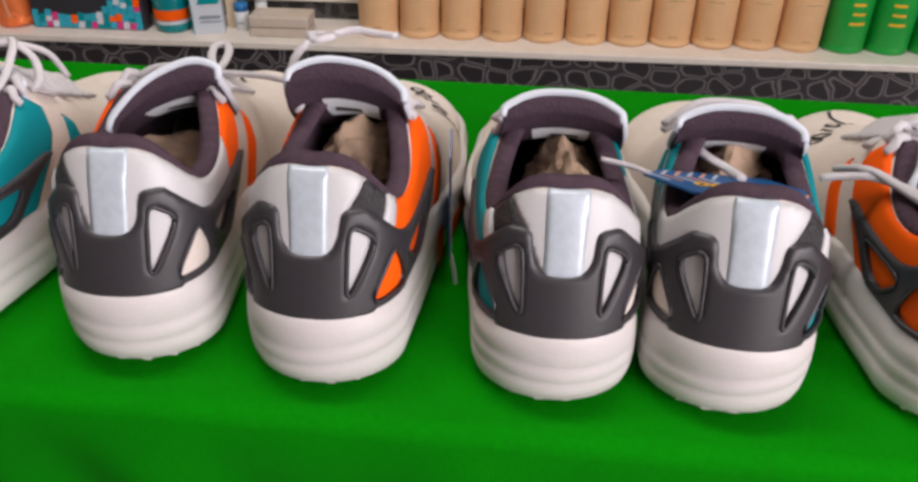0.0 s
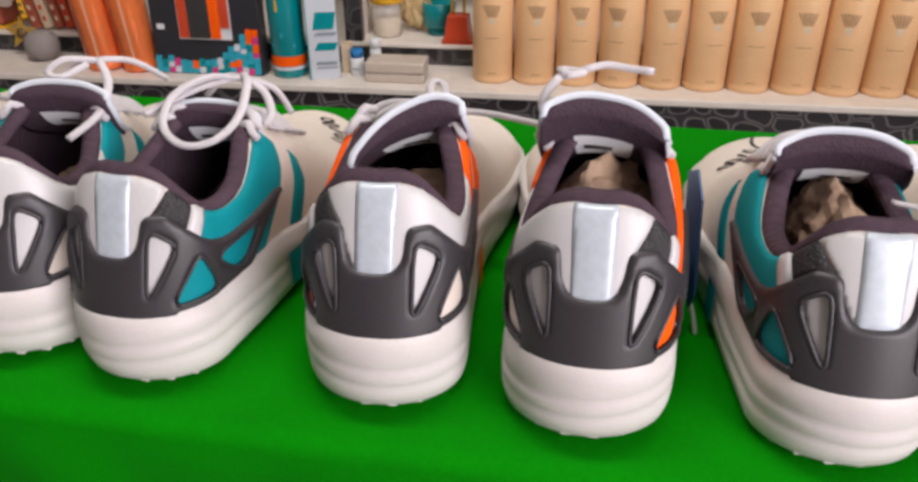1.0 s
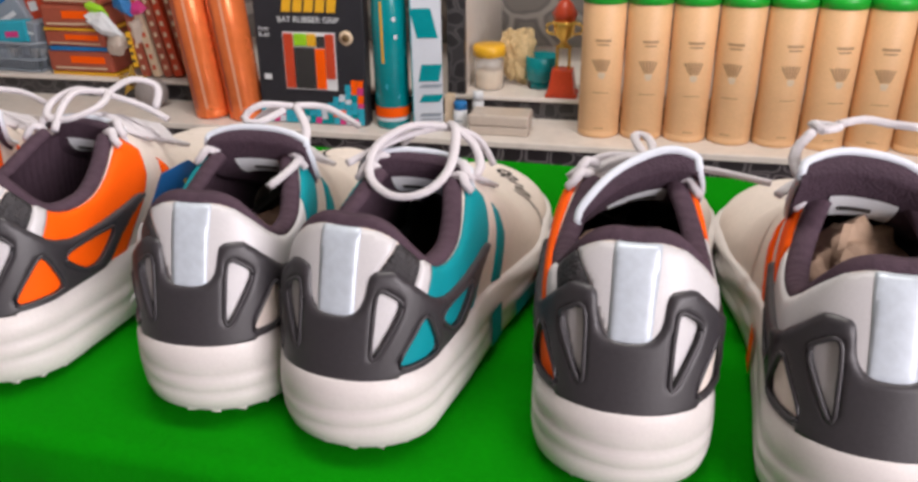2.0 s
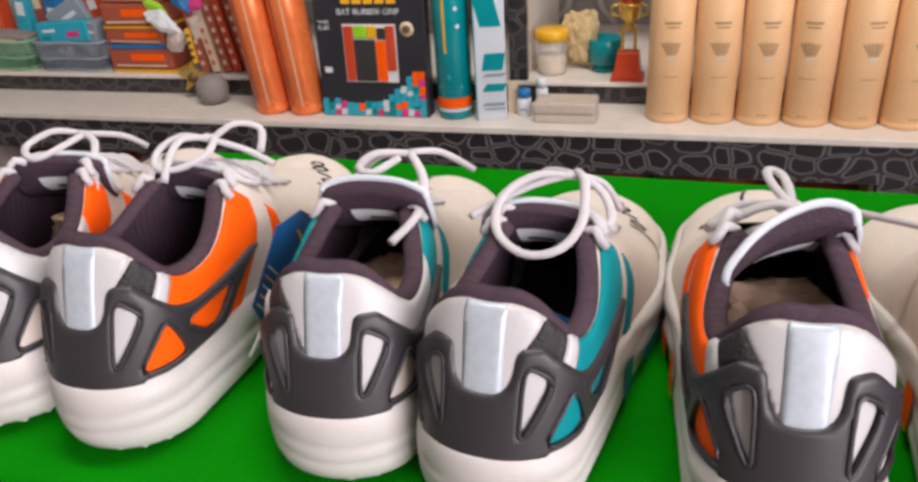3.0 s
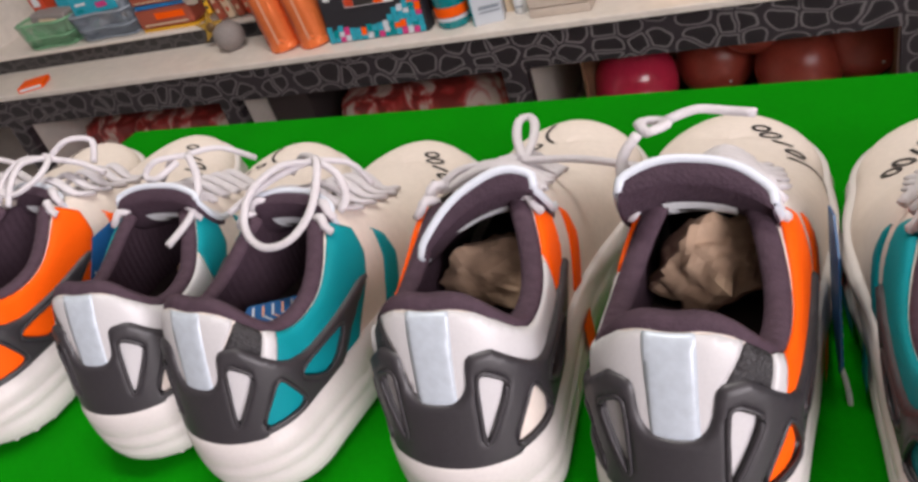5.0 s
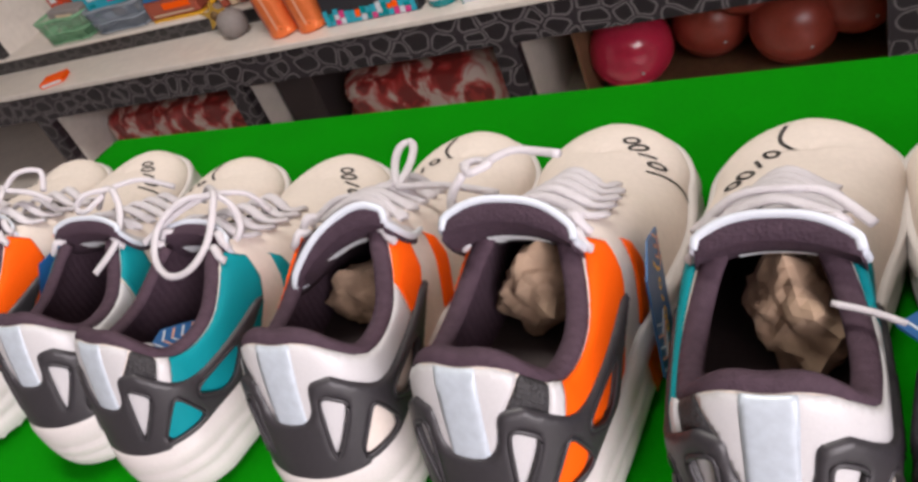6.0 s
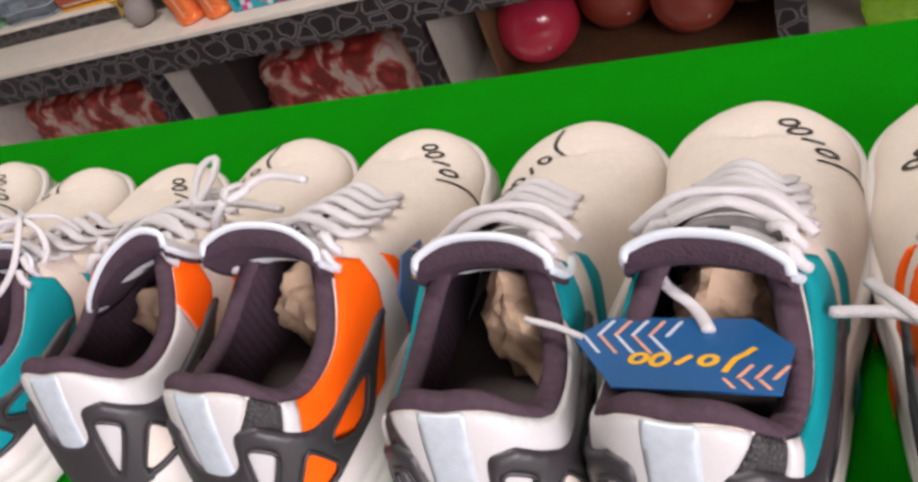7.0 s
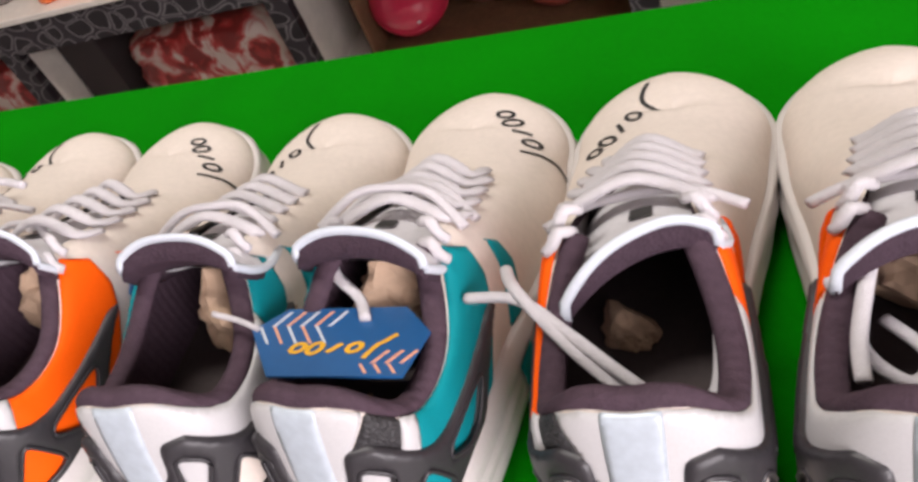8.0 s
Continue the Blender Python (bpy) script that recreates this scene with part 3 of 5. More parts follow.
    for k in range(1):
        for x0, x1, y0, y1 in ((-.010, .010, 0, .0022), (-.010, -.0075, .0022, .0090), (.0075 - .008 * k, .010 - .008 * k, .0022, .0090)):
            n0, yy = len(V), .062 + .0145 * k
            V += [(x0, yy + y0, .0392), (x1, yy + y0, .0392), (x1, yy + y1, .0392), (x0, yy + y1, .0392)]
            F.append((n0, n0 + 1, n0 + 2, n0 + 3))
    D["insole_print"] = mesh_of("insole_print", V, F, "gold", False)
    rows = []
    for k, y in enumerate((.126, .142, .157, .171, .184)):
        q = q_of(y)
        a, b = skin(q, .93, .002), skin(-q, .93, .002)
        mid = (a + b) / 2 + np.array((0, 0, .0075))
        c, d = skin(q + .011, .80, .0015), skin(-q - .011, .80, .0015)
        rows.append([c, a, mid + (0, .004, 0), b, skin(-q + .002, .82, .001)])
    for k, w in enumerate(W + [mirror_poly(w) for w in W]):
        P = np.array(w)
        loop = skin(P[:, 0], v_of(P[:, 0], P[:, 1]), .0036)
        D["window_lip" + "." * (k > 0) + f"{k:03d}" * (k > 0)] = tube_mesh("window_lip", [sided(loop, side)], .0010, "cage", n=6, closed=True)
    for sg in (1, -1):
        for q in (.1175, .1260):
            a = skin(sg * q, .99, .004)
            rows.append([a * np.array((.80, 1, 1)) + (0, .006, .000), a + (0, .003, .0025), skin(sg * q, .93, .0035), skin(sg * q, .82, .0022)])
    for k, r in enumerate(rows):
        D["lace" + "." * (k > 0) + f"{k:03d}" * (k > 0)] = tube_mesh("lace", [sided(r, side)], .0037 if k < 5 else .0026, "lace", flat=.45 if k < 5 else .8, n=8)
    return D


TONGUE = [(.196, .0570, .010), (.172, .0680, .0150), (.152, .0760, .0190), (.136, .0830, .0240), (.123, .0905, .0285), (.115, .1010, .0310), (.110, .1140, .0305)]


def tongue_parts(shoe, side, lean=0.0, twist=0.0, drop=0.0, curl=0.0, tilt=0.0):
    """The padded tongue: pale face, dark inner pad, pale piping and a size label."""
    n, m = 25, 15
    T = np.linspace(0, 1, len(TONGUE))
    tt = np.linspace(0, 1, n)
    cy = knot(tt, T, [p[0] for p in TONGUE])
    cz = knot(tt, T, [p[1] for p in TONGUE])
    cw = knot(tt, T, [p[2] for p in TONGUE])
    up = np.clip((tt - .35) / .65, 0, 1)
    cy = cy - lean * up ** 1.3
    cz = cz - drop * up ** 1.3
    U = np.linspace(-1, 1, m)

    def sheet(off):
        P = np.zeros((n, m, 3))
        for i in range(n):
            g = max(i - 1, 0), min(i + 1, n - 1)
            ty, tz = cy[g[1]] - cy[g[0]], cz[g[1]] - cz[g[0]]
            l = math.hypot(ty, tz)
            ny, nz = tz / l, -ty / l
            x = U * cw[i] * (1 - .12 * up[i] * (np.abs(U) > .93))
            bend = -(.011 - .005 * up[i] + .012 * curl * up[i]) * np.abs(U) ** 2.4
            o = off * (1 - .55 * np.abs(U) ** 4)
            a = twist * up[i]
            P[i, :, 0] = x * math.cos(a)
            P[i, :, 1] = cy[i] + ny * (o + bend) + x * math.sin(a)
            P[i, :, 2] = cz[i] + nz * (o + bend) - .004 * up[i] * np.abs(U) ** 3 + x * tilt * up[i]
        return P.reshape(-1, 3)

    face, back = sheet(.0012), sheet(-.0085)
    F = grid_faces(n, m)
    hang("tongue_face", mesh_of("tongue_face", *flip(face, F, side), "tongue"), shoe, "pale grey outer face of the tongue")
    ring = [i * m for i in range(n)] + [(n - 1) * m + j for j in range(m)] + [i * m + m - 1 for i in range(n - 1, -1, -1)]
    V = np.concatenate([back, face[ring] * .985 + back[ring] * .015])
    k = n * m
    FB = [f[::-1] for f in F] + [(ring[i], ring[i + 1], k + i + 1, k + i) for i in range(len(ring) - 1)]
    hang("tongue_pad", mesh_of("tongue_pad", *flip(V, FB, side), "pad"), shoe, "dark padded spacer mesh inside of the tongue")
    cut = [p for p in ring if p // m > n * .45]
    hang("tongue_piping", tube_mesh("tongue_piping", [sided(face[cut], side)], .0019, "piping", n=8), shoe, "pale blue-white piping")
    B = back.reshape(n, m, 3)
    lab = []
    for i in range(n - 10, n - 4):
        lab += [B[i, j] + (0, -.0007, -.0003) for j in range(4, 11)]
    hang("size_label", mesh_of("size_label", *flip(lab, [f[::-1] for f in grid_faces(6, 7)], side), "label"), shoe, "white size label with a dark bar")
    bar = [B[i, j] + (0, -.0012, -.0005) for i in (n - 8, n - 7) for j in range(5, 9)]
    hang("label_bar", mesh_of("label_bar", *flip(bar, [f[::-1] for f in grid_faces(2, 4)], side), "ink"), shoe)
    mark = []
    Fc = face.reshape(n, m, 3)
    for i in (n - 11, n - 9):
        mark += [Fc[i, j] + (0, .0006, .0008) for j in range(6, 9)]
    hang("tongue_mark", mesh_of("tongue_mark", *flip(mark, grid_faces(2, 3), side), "ink"), shoe)


CACHE = {}
PART_LABELS = {"heel_cage": "charcoal moulded cage with triangular windows", "heel_tab": "silver reflective heel strip", "midsole": "thick white grooved foam sole", "collar": "dark plum padded collar", "insole_print": "gold strokes printed on the insole", "toe_mark": "black strokes printed along the toe", "lace": "white flat lace across the tongue"}


def stack(me):
    """The thick heel stack lifts heel and ankle, and the ankle leans forward; towards the toe both run out."""
    for v in me.vertices:
        f = min(1.0, max(0.0, (.235 - v.co.y) / .135))
        v.co.z += LIFT * f * f * (3 - 2 * f) * min(1.0, max(0.0, v.co.z / .034))
        v.co.y += RAKE * min(1.0, max(0.0, 1 - v.co.y / .20)) * min(1.2, max(0.0, (v.co.z - .036) / .062))


LIFT, RAKE = .0040, .0230


def sneaker(color, side, heel, toe, size, bows=(), **tongue):
    """heel and toe: places on the cloth; size: its width, length and height against the pattern; bows in (right, ahead, up)."""
    key = (color, side)
    if key not in CACHE:
        CACHE[key] = make_meshes(color, side)
        for me in CACHE[key].values():
            stack(me)
    shoe = new("sneaker")
    ang = math.degrees(math.atan2(-(toe[0] + .006 * side - heel[0]), toe[1] - heel[1]))
    shoe.matrix_basis = pose(heel[0], heel[1], 0.0005, 0, 0, ang) @ Matrix.Diagonal((*size, 1))
    tagged(shoe, f"cream knit running shoe with {color} panels and charcoal heel cage", "shoe", "sneakers on the green table")
    for nm, me in CACHE[key].items():
        nm = nm.split(".")[0]
        hang(nm, me, shoe, PART_LABELS.get(nm, f"{color} woven panel" if "quarter" in nm or "blade" in nm or "flash" in nm else ""))
    tongue_parts(shoe, side, **tongue)
    if bows:
        hang("lace_bow", tube_mesh("lace_bow", [np.array(b, float) for b in bows], .0024, "lace", flat=.75, n=8), shoe, "white round lace tied loosely in loops")
    for ob in shoe.children:
        if ob.name.split(".")[0] in ("tongue_face", "tongue_pad", "tongue_piping", "size_label", "label_bar", "tongue_mark", "lace_bow"):
            stack(ob.data)
    return shoe


# ---- table ----
TX0, TX1, TY0, TY1 = -0.588, 1.15, 0.592, 1.015
def table():
    t = tagged(new("display_table"), "long display table under a green cloth", "table")
    t.location = (0, 0, FLOOR_Z)
    H = -FLOOR_Z
    part("tabletop", box_bm(TX1 - TX0 - .02, TY1 - TY0 - .02, .03, ((TX0 + TX1) / 2, (TY0 + TY1) / 2, H - .034), .003), "cream", t)
    for x in (TX0 + .06, TX1 - .06):
        for y in (TY0 + .06, TY1 - .06):
            part("leg", box_bm(.05, .05, H - .034, (x, y, 0), .004), "cream", t)
    return t


def cloth():
    """The cloth: flat on top, rounded over the edges, hanging in soft folds."""
    ob_v, F = [], []
    R, drop = .010, .46
    nx, top_n, arc_n, hang_n = 170, 26, 6, 16
    rows = []
    for j in range(hang_n, 0, -1):
        rows.append(("f", -R - (drop - R) * j / hang_n))
    for j in range(arc_n + 1):
        rows.append(("a", j / arc_n))
    for j in range(1, top_n):
        rows.append(("t", j / top_n))
    for j in range(arc_n + 1):
        rows.append(("b", j / arc_n))
    for j in range(1, 9):
        rows.append(("g", -R - (drop * .6 - R) * j / 8))
    xs = np.linspace(TX0, TX1, nx)
    for k, v in rows:
        for i, x in enumerate(xs):
            end = max(0.0, 1 - (x - TX0) / .012)
            if k == "f":
                d = min(1.0, (-v) / .12)
                fold = .006 * math.sin(x * 31 + 1.2 * math.sin(x * 9)) * d + .004 * math.sin(x * 73 + 2) * d
                ob_v.append((x, TY0 - .002 + fold + .30 * (-v - R), v))
            elif k == "a":
                a = v * math.pi / 2
                ob_v.append((x, TY0 + R - R * math.cos(a), -R + R * math.sin(a) - .006 * end ** 2))
            elif k == "t":
                y = TY0 + R + (TY1 - TY0 - 2 * R) * v
                ob_v.append((x, y, .0006 * noise.noise((x * 6, y * 6, 0)) - .0006 - .006 * end ** 2))
            elif k == "b":
                a = v * math.pi / 2
                ob_v.append((x, TY1 - R + R * math.sin(a), -R + R * math.cos(a) - .006 * end ** 2))
            else:
                ob_v.append((x, TY1 + .002 + .004 * math.sin(x * 40), v))
    F = [f[::-1] for f in grid_faces(len(rows), nx)]
    k = len(ob_v)
    # the end that hangs at the left
    ys = np.linspace(TY0 + .004, TY1 - .012, 40)
    for j, z in enumerate((-.004, -.012, -.05, -.15, -.28)):
        for i, y in enumerate(ys):
            ob_v.append((TX0 - (.0 if j == 0 else .003) + .005 * math.sin(y * 50) * min(1, -z * 8), y, z))
    F += grid_faces(5, 40, k0=k)
    ob = new("tablecloth", mesh_of("tablecloth", ob_v, F, "cloth"))
    return tagged(ob, "plain green felt cloth laid over the display table", "tablecloth")


table()
cloth()

# ---- the pairs, from one end of the table to the other ----
HB = 0.004   # how far the heel's bulge stands behind its contact with the cloth
ST, SO = (1.10, .915, 1.04), (1.12, 1.01, 1.08)
PAIRS = [
    ("orange", -1, (-.452, .619), (-.493, .916), SO),
    ("orange", 1, (-.376, .619), (-.386, .918), SO),
    ("teal", -1, (-.247, .627), (-.268, .887), ST),
    ("teal", 1, (-.175, .619), (-.159, .880), ST),
    ("orange", -1, (-.047, .621), (-.057, .898), (1.10, .950, 1.08)),
    ("orange", 1, (.045, .616), (.042, .897), (1.10, .950, 1.08)),
    ("teal", -1, (.160, .618), (.152, .878), ST),
    ("teal", 1, (.235, .620), (.247, .881), ST),
    ("orange", -1, (.352, .622), (.345, .876), (1.10, .900, 1.04)),
    ("orange", 1, (.430, .622), (.446, .885), (1.10, .900, 1.04)),
]
SHRINK = {0: .65, 1: .60, 2: .80, 3: .76, 4: .85, 5: .65}
TOP_ROW = [(-.031, .122, .090), (-.016, .135, .0985), (0, .137, .1000), (.016, .135, .0985), (.031, .122, .090)]
BOWS = {
    0: [[(0, .15, .106), (-.02, .135, .112), (-.035, .11, .104), (-.02, .095, .098), (-.002, .115, .104), (.004, .145, .107)],
        [(0, .148, .107), (.02, .13, .104), (.030, .105, .094), (.038, .08, .075)], [(0, .15, .106), (.03, .165, .10), (.05, .17, .088)]],
    1: [[(0, .142, .108), (-.022, .130, .114), (-.036, .108, .106), (-.030, .088, .096), (-.008, .090, .096), (.010, .110, .104), (.006, .136, .110), (-.004, .142, .112)],
        [(0, .140, .110), (-.018, .122, .112), (-.020, .098, .102), (-.017, .078, .086)],
        [(0, .142, .108), (.018, .160, .120), (.036, .176, .112), (.040, .160, .094)], [(.002, .142, .108), (.03, .150, .098), (.056, .150, .086)]],
    2: [[(.012, .132, .116), (-.006, .122, .118), (-.016, .116, .110), (-.006, .112, .108), (.008, .126, .114)],
        [(.014, .132, .116), (.025, .112, .104), (.025, .088, .090), (.013, .064, .080)],
        [(.014, .134, .116), (.030, .150, .112), (.050, .158, .098)], [(.012, .132, .116), (-.01, .150, .108), (-.03, .155, .090)], TOP_ROW],
    3: [[(.010, .135, .112), (-.012, .124, .114), (-.029, .102, .104), (-.027, .080, .090), (-.008, .067, .083), (.012, .072, .086), (.021, .094, .096), (.017, .124, .112), (.010, .137, .115)],
        [(.008, .136, .113), (-.018, .118, .106), (-.046, .092, .092)], [(.012, .136, .112), (.026, .132, .104), (.034, .120, .092), (.031, .112, .087)],
        [(.010, .138, .112), (-.012, .155, .108), (-.030, .160, .092)], [(.010, .138, .112), (.024, .156, .102), (.034, .160, .084)], TOP_ROW],
    4: [[(.006, .160, .090), (-.001, .184, .094), (-.003, .204, .096), (.001, .212, .095), (.006, .203, .094), (.008, .182, .091), (.007, .160, .089)],
        [(.006, .160, .089), (.038, .158, .088), (.072, .150, .084)], [(.004, .160, .089), (-.020, .158, .088), (-.036, .144, .078)], TOP_ROW],
    5: [[(-.018, .112, .122), (-.024, .122, .124), (-.019, .132, .122), (-.009, .128, .122), (-.011, .118, .123), (-.020, .112, .122)],
        [(-.012, .122, .123), (.004, .130, .126), (.020, .130, .124), (.036, .124, .124)],
        [(-.022, .114, .121), (-.031, .104, .110), (-.030, .094, .098), (-.023, .092, .092)], TOP_ROW],
    6: [TOP_ROW],
    7: [TOP_ROW, [(-.030, .138, .082), (-.012, .152, .0900), (.012, .152, .0900), (.030, .138, .082)], [(-.020, .110, .092), (-.016, .094, .088), (-.004, .084, .084), (.002, .072, .084)]],
    8: [[(-.060, .088, .082), (-.040, .080, .086), (-.022, .062, .084), (-.004, .046, .078), (.010, .044, .066), (.020, .062, .058), (.022, .098, .060)],
        [(-.048, .106, .080), (-.040, .082, .088), (-.022, .058, .082), (-.006, .044, .074)], [(-.033, .120, .087), (-.016, .130, .090), (.014, .132, .091), (.034, .122, .088)]],
    9: [[(-.020, .092, .086), (-.019, .066, .074), (-.006, .058, .066), (0, .072, .064), (-.012, .086, .066)], [(-.016, .090, .088), (-.019, .060, .082), (-.018, .042, .080)],
        [(-.033, .120, .087), (-.016, .130, .090), (.014, .132, .091), (.034, .122, .088)]],
}
TONGUES = {
    0: dict(lean=-.012, drop=.019), 1: dict(lean=-.014, drop=.022, twist=-.3), 2: dict(twist=.12, lean=.002, drop=.012), 3: dict(lean=-.010, drop=.018, curl=.6),
    4: dict(twist=-.40, lean=.013, drop=.014, curl=.7, tilt=-.38), 5: dict(twist=.12, lean=.013, drop=.004, curl=.5, tilt=-.16), 6: dict(twist=.08, lean=.016, drop=.008, curl=.3), 7: dict(twist=-.10, lean=.018, drop=.011, curl=.2),
    8: dict(lean=.018, drop=.020, curl=.6, twist=-.42, tilt=-.20), 9: dict(lean=.018, drop=.020, curl=.6, twist=.35),
}
SHOES = []
for i, (c, s, h, t, size) in enumerate(PAIRS):
    SHOES.append(sneaker(c, s, (h[0], h[1] - HB), t, size, [[tuple(np.array(b[0]) + (np.array(p) - np.array(b[0])) * SHRINK.get(i, 1.0) - (0, 0, .006)) for p in b] for b in BOWS.get(i, ())], **TONGUES.get(i, {})))


def crumpled(name, radii, seed, amount=.45):
    """A ball of creased paper: flat facets with sharp folds."""
    bm = bmesh.new()
    bmesh.ops.create_icosphere(bm, subdivisions=4, radius=1.0)
    rnd = random.Random(seed)
    planes = [(Vector((rnd.uniform(-1, 1), rnd.uniform(-1, 1), rnd.uniform(-1, 1))).normalized(), rnd.uniform(.50, .90)) for _ in range(15)]
    for v in bm.verts:
        d = v.co.normalized()
        k = min([1.15] + [h / max(1e-3, d.dot(p)) for p, h in planes if d.dot(p) > .2])
        f = noise.noise(d * 2.6 + Vector((seed, 0, 0))) + abs(noise.noise(d * 6 + Vector((0, seed, 0)))) * .8
        v.co = Vector((d.x * radii[0], d.y * radii[1], d.z * radii[2])) * (k * (1 + amount * f * .45))
    return bm_mesh(name, bm, "paper")


PAPERS = [(0, (.022, .026, .020), (0, .118, .058)), (2, (.022, .038, .018), (.002, .104, .054)), (4, (.026, .036, .020), (-.002, .106, .056)), (5, (.027, .032, .026), (.000, .108, .066)),
          (6, (.024, .030, .027), (.003, .108, .068)), (7, (.024, .026, .024), (.003, .112, .070)), (8, (.011, .014, .009), (-.010, .098, .050)), (9, (.018, .022, .017), (.006, .116, .056))]
for k, (i, r, at) in enumerate(PAPERS):
    ob = hang("crumpled_paper", crumpled("crumpled_paper", r, 11 + k))
    ob.matrix_basis = SHOES[i].matrix_basis @ pose(at[0], at[1] + .010, at[2] - .008, 0, 0, 37 * k)
    tagged(ob, "crumpled brown packing paper stuffed inside a shoe", "paper", "paper stuffing")


def prism(outline, thick, bm=None):
    """A flat card of the given outline, lying with its face up."""
    bm = bm or bmesh.new()
    f = bm.faces.new([bm.verts.new((x, y, 0)) for x, y in outline])
    g = bmesh.ops.extrude_face_region(bm, geom=[f])
    bmesh.ops.translate(bm, verts=[v for v in g["geom"] if isinstance(v, bmesh.types.BMVert)], vec=(0, 0, thick))
    return bm


def bar(x, y, w, h, slant=0.0, z=0.0, t=.0003, bm=None):
    """A printed bar on a card."""
    pts = [(x - w / 2, y - h / 2), (x + w / 2, y - h / 2), (x + w / 2 + slant, y + h / 2), (x - w / 2 + slant, y + h / 2)]
    bm = bm or bmesh.new()
    n0 = len(bm.verts)
    lo = [bm.verts.new((a, b, z)) for a, b in pts]
    hi = [bm.verts.new((a, b, z + t)) for a, b in pts]
    bm.faces.new(hi)
    for k in range(4):
        bm.faces.new((lo[k], lo[(k + 1) % 4], hi[(k + 1) % 4], hi[k]))
    return bm


def hang_tag(m, label):
    t = tagged(new("hang_tag"), label, "tag", "blue shoe tags")
    t.matrix_basis = m
    part("card", prism([(-.034, .006), (-.024, .0175), (.022, .0175), (.034, .004), (.030, -.0175), (-.018, -.0175)], .0009), "tag", t)
    for k in range(5):
        bm = bar(-.026 + k * .0055, .0115, .0012, .008, .004, .0009)
        bar(-.0245 + k * .0055, .0030, .0012, .009, -.0065, .0009, bm=bm)
        part("printed_chevron", bm, "tag_line" if k % 2 else "piping", t)
    for k in range(3):
        bm = bar(.018 + k * .005, -.0085, .0012, .006, .004, .0009)
        bar(.017 + k * .005, -.0140, .0012, .004, -.003, .0009, bm=bm)
        part("printed_chevron", bm, "tag_line", t)
    flat, F = pen(mark_lines(.004), .0026)
    hang("printed_mark", mesh_of("printed_mark", [(.020 - x * .76, -.0015 - y * .62, .0012) for x, y in flat], F, "yellow"), t, "orange printed strokes")
    part_string = tube_mesh("string", [[(-.031, .006, .001), (-.040, .009, .003), (-.052, .012, .004)]], .0012, "lace", n=6)
    hang("string", part_string, t)
    return t


hang_tag(pose(.233, .680, .087, -14, 4, 3) @ Matrix.Scale(1.12, 4), "blue card shoe tag with orange print lying across a shoe opening")
hang_tag(pose(.096, .732, .044, 90, -8, 96) @ pose(0, 0, 0, 0, 0, 66) @ Matrix.Scale(1.1, 4), "blue card shoe tag hanging beside a shoe")
hang_tag(pose(-.312, .720, .058, 90, 0, 66) @ pose(0, 0, 0, 0, 0, 58), "blue card shoe tag hanging between two shoes")
hang_tag(pose(-.155, .690, .054, 14, 24, 60), "blue card shoe tag lying inside a shoe")


# ---- the shop: room and shelves ----
def slab(name, x0, x1, y0, y1, z0, z1, material, label, bevel=0.0, parent=None, kind="structure"):
    ob = part(name, box_bm(x1 - x0, y1 - y0, z1 - z0, ((x0 + x1) / 2, (y0 + y1) / 2, z0), bevel), material, parent)
    return tagged(ob, label, kind=kind)


X0, X1, Y0, Y1 = ROOM
slab("floor", X0, X1, Y0, Y1, FLOOR_Z - .1, FLOOR_Z, "floor", "grey shop floor")
slab("ceiling", X0, X1, Y0, Y1, CEIL_Z, CEIL_Z + .1, "plaster", "plain pale ceiling")
slab("wall_north", X0, X1, Y1, Y1 + .12, FLOOR_Z, CEIL_Z, "plaster", "pale painted wall behind the shelves")
# the shop is open to the street on this side, where the daylight comes in
for y0, y1, z0, z1 in ((Y0, -1.95, FLOOR_Z, CEIL_Z), (-.15, Y1, FLOOR_Z, CEIL_Z), (-1.95, -.15, 1.6, CEIL_Z), (-1.95, -.15, FLOOR_Z, -.2)):
    slab("wall_east", X1, X1 + .12, y0, y1, z0, z1, "plaster", "pale painted side wall beside the shop opening")
# unseen wall, added to keep sky light off the table's front
slab("wall_south", X0, X1, Y0 - .12, Y0, FLOOR_Z, CEIL_Z, "plaster", "unseen pale wall opposite the shelves, added to shut out sky light")
slab("wall_west", X0 - .12, X0, Y0, Y1, FLOOR_Z, CEIL_Z, "plaster", "pale painted side wall")

SHELF_FROM = set(scene.objects)
LZ, LY = -.237, 1.728     # ledge top and its front edge
SZ, SY = -.197, 1.870     # the step at the back
slab("shelf_ledge", X0, X1, LY, Y1, LZ - .012, LZ, "white", "off-white laminate ledge", .002)
slab("ledge_trim", X0, X1, LY + .004, LY + .03, -.314, LZ - .012, "pebble", "dark pebble-patterned trim under the ledge")
DIV = [-1.659, -1.040, -.42, .199, .818, 1.437]
for x in DIV:
    slab("divider_trim", x - .045, x, LY + .006, LY + .028, FLOOR_Z, -.314, "pebble", "dark pebble-patterned divider edge")
    slab("divider", x - .042, x - .003, LY + .028, Y1, FLOOR_Z, LZ - .012, "white", "white laminate divider")
BOTTOM = -.52
slab("compartment_floor", X0, X1, LY + .01, Y1, BOTTOM - .02, BOTTOM, "white", "off-white bottom of the compartments")
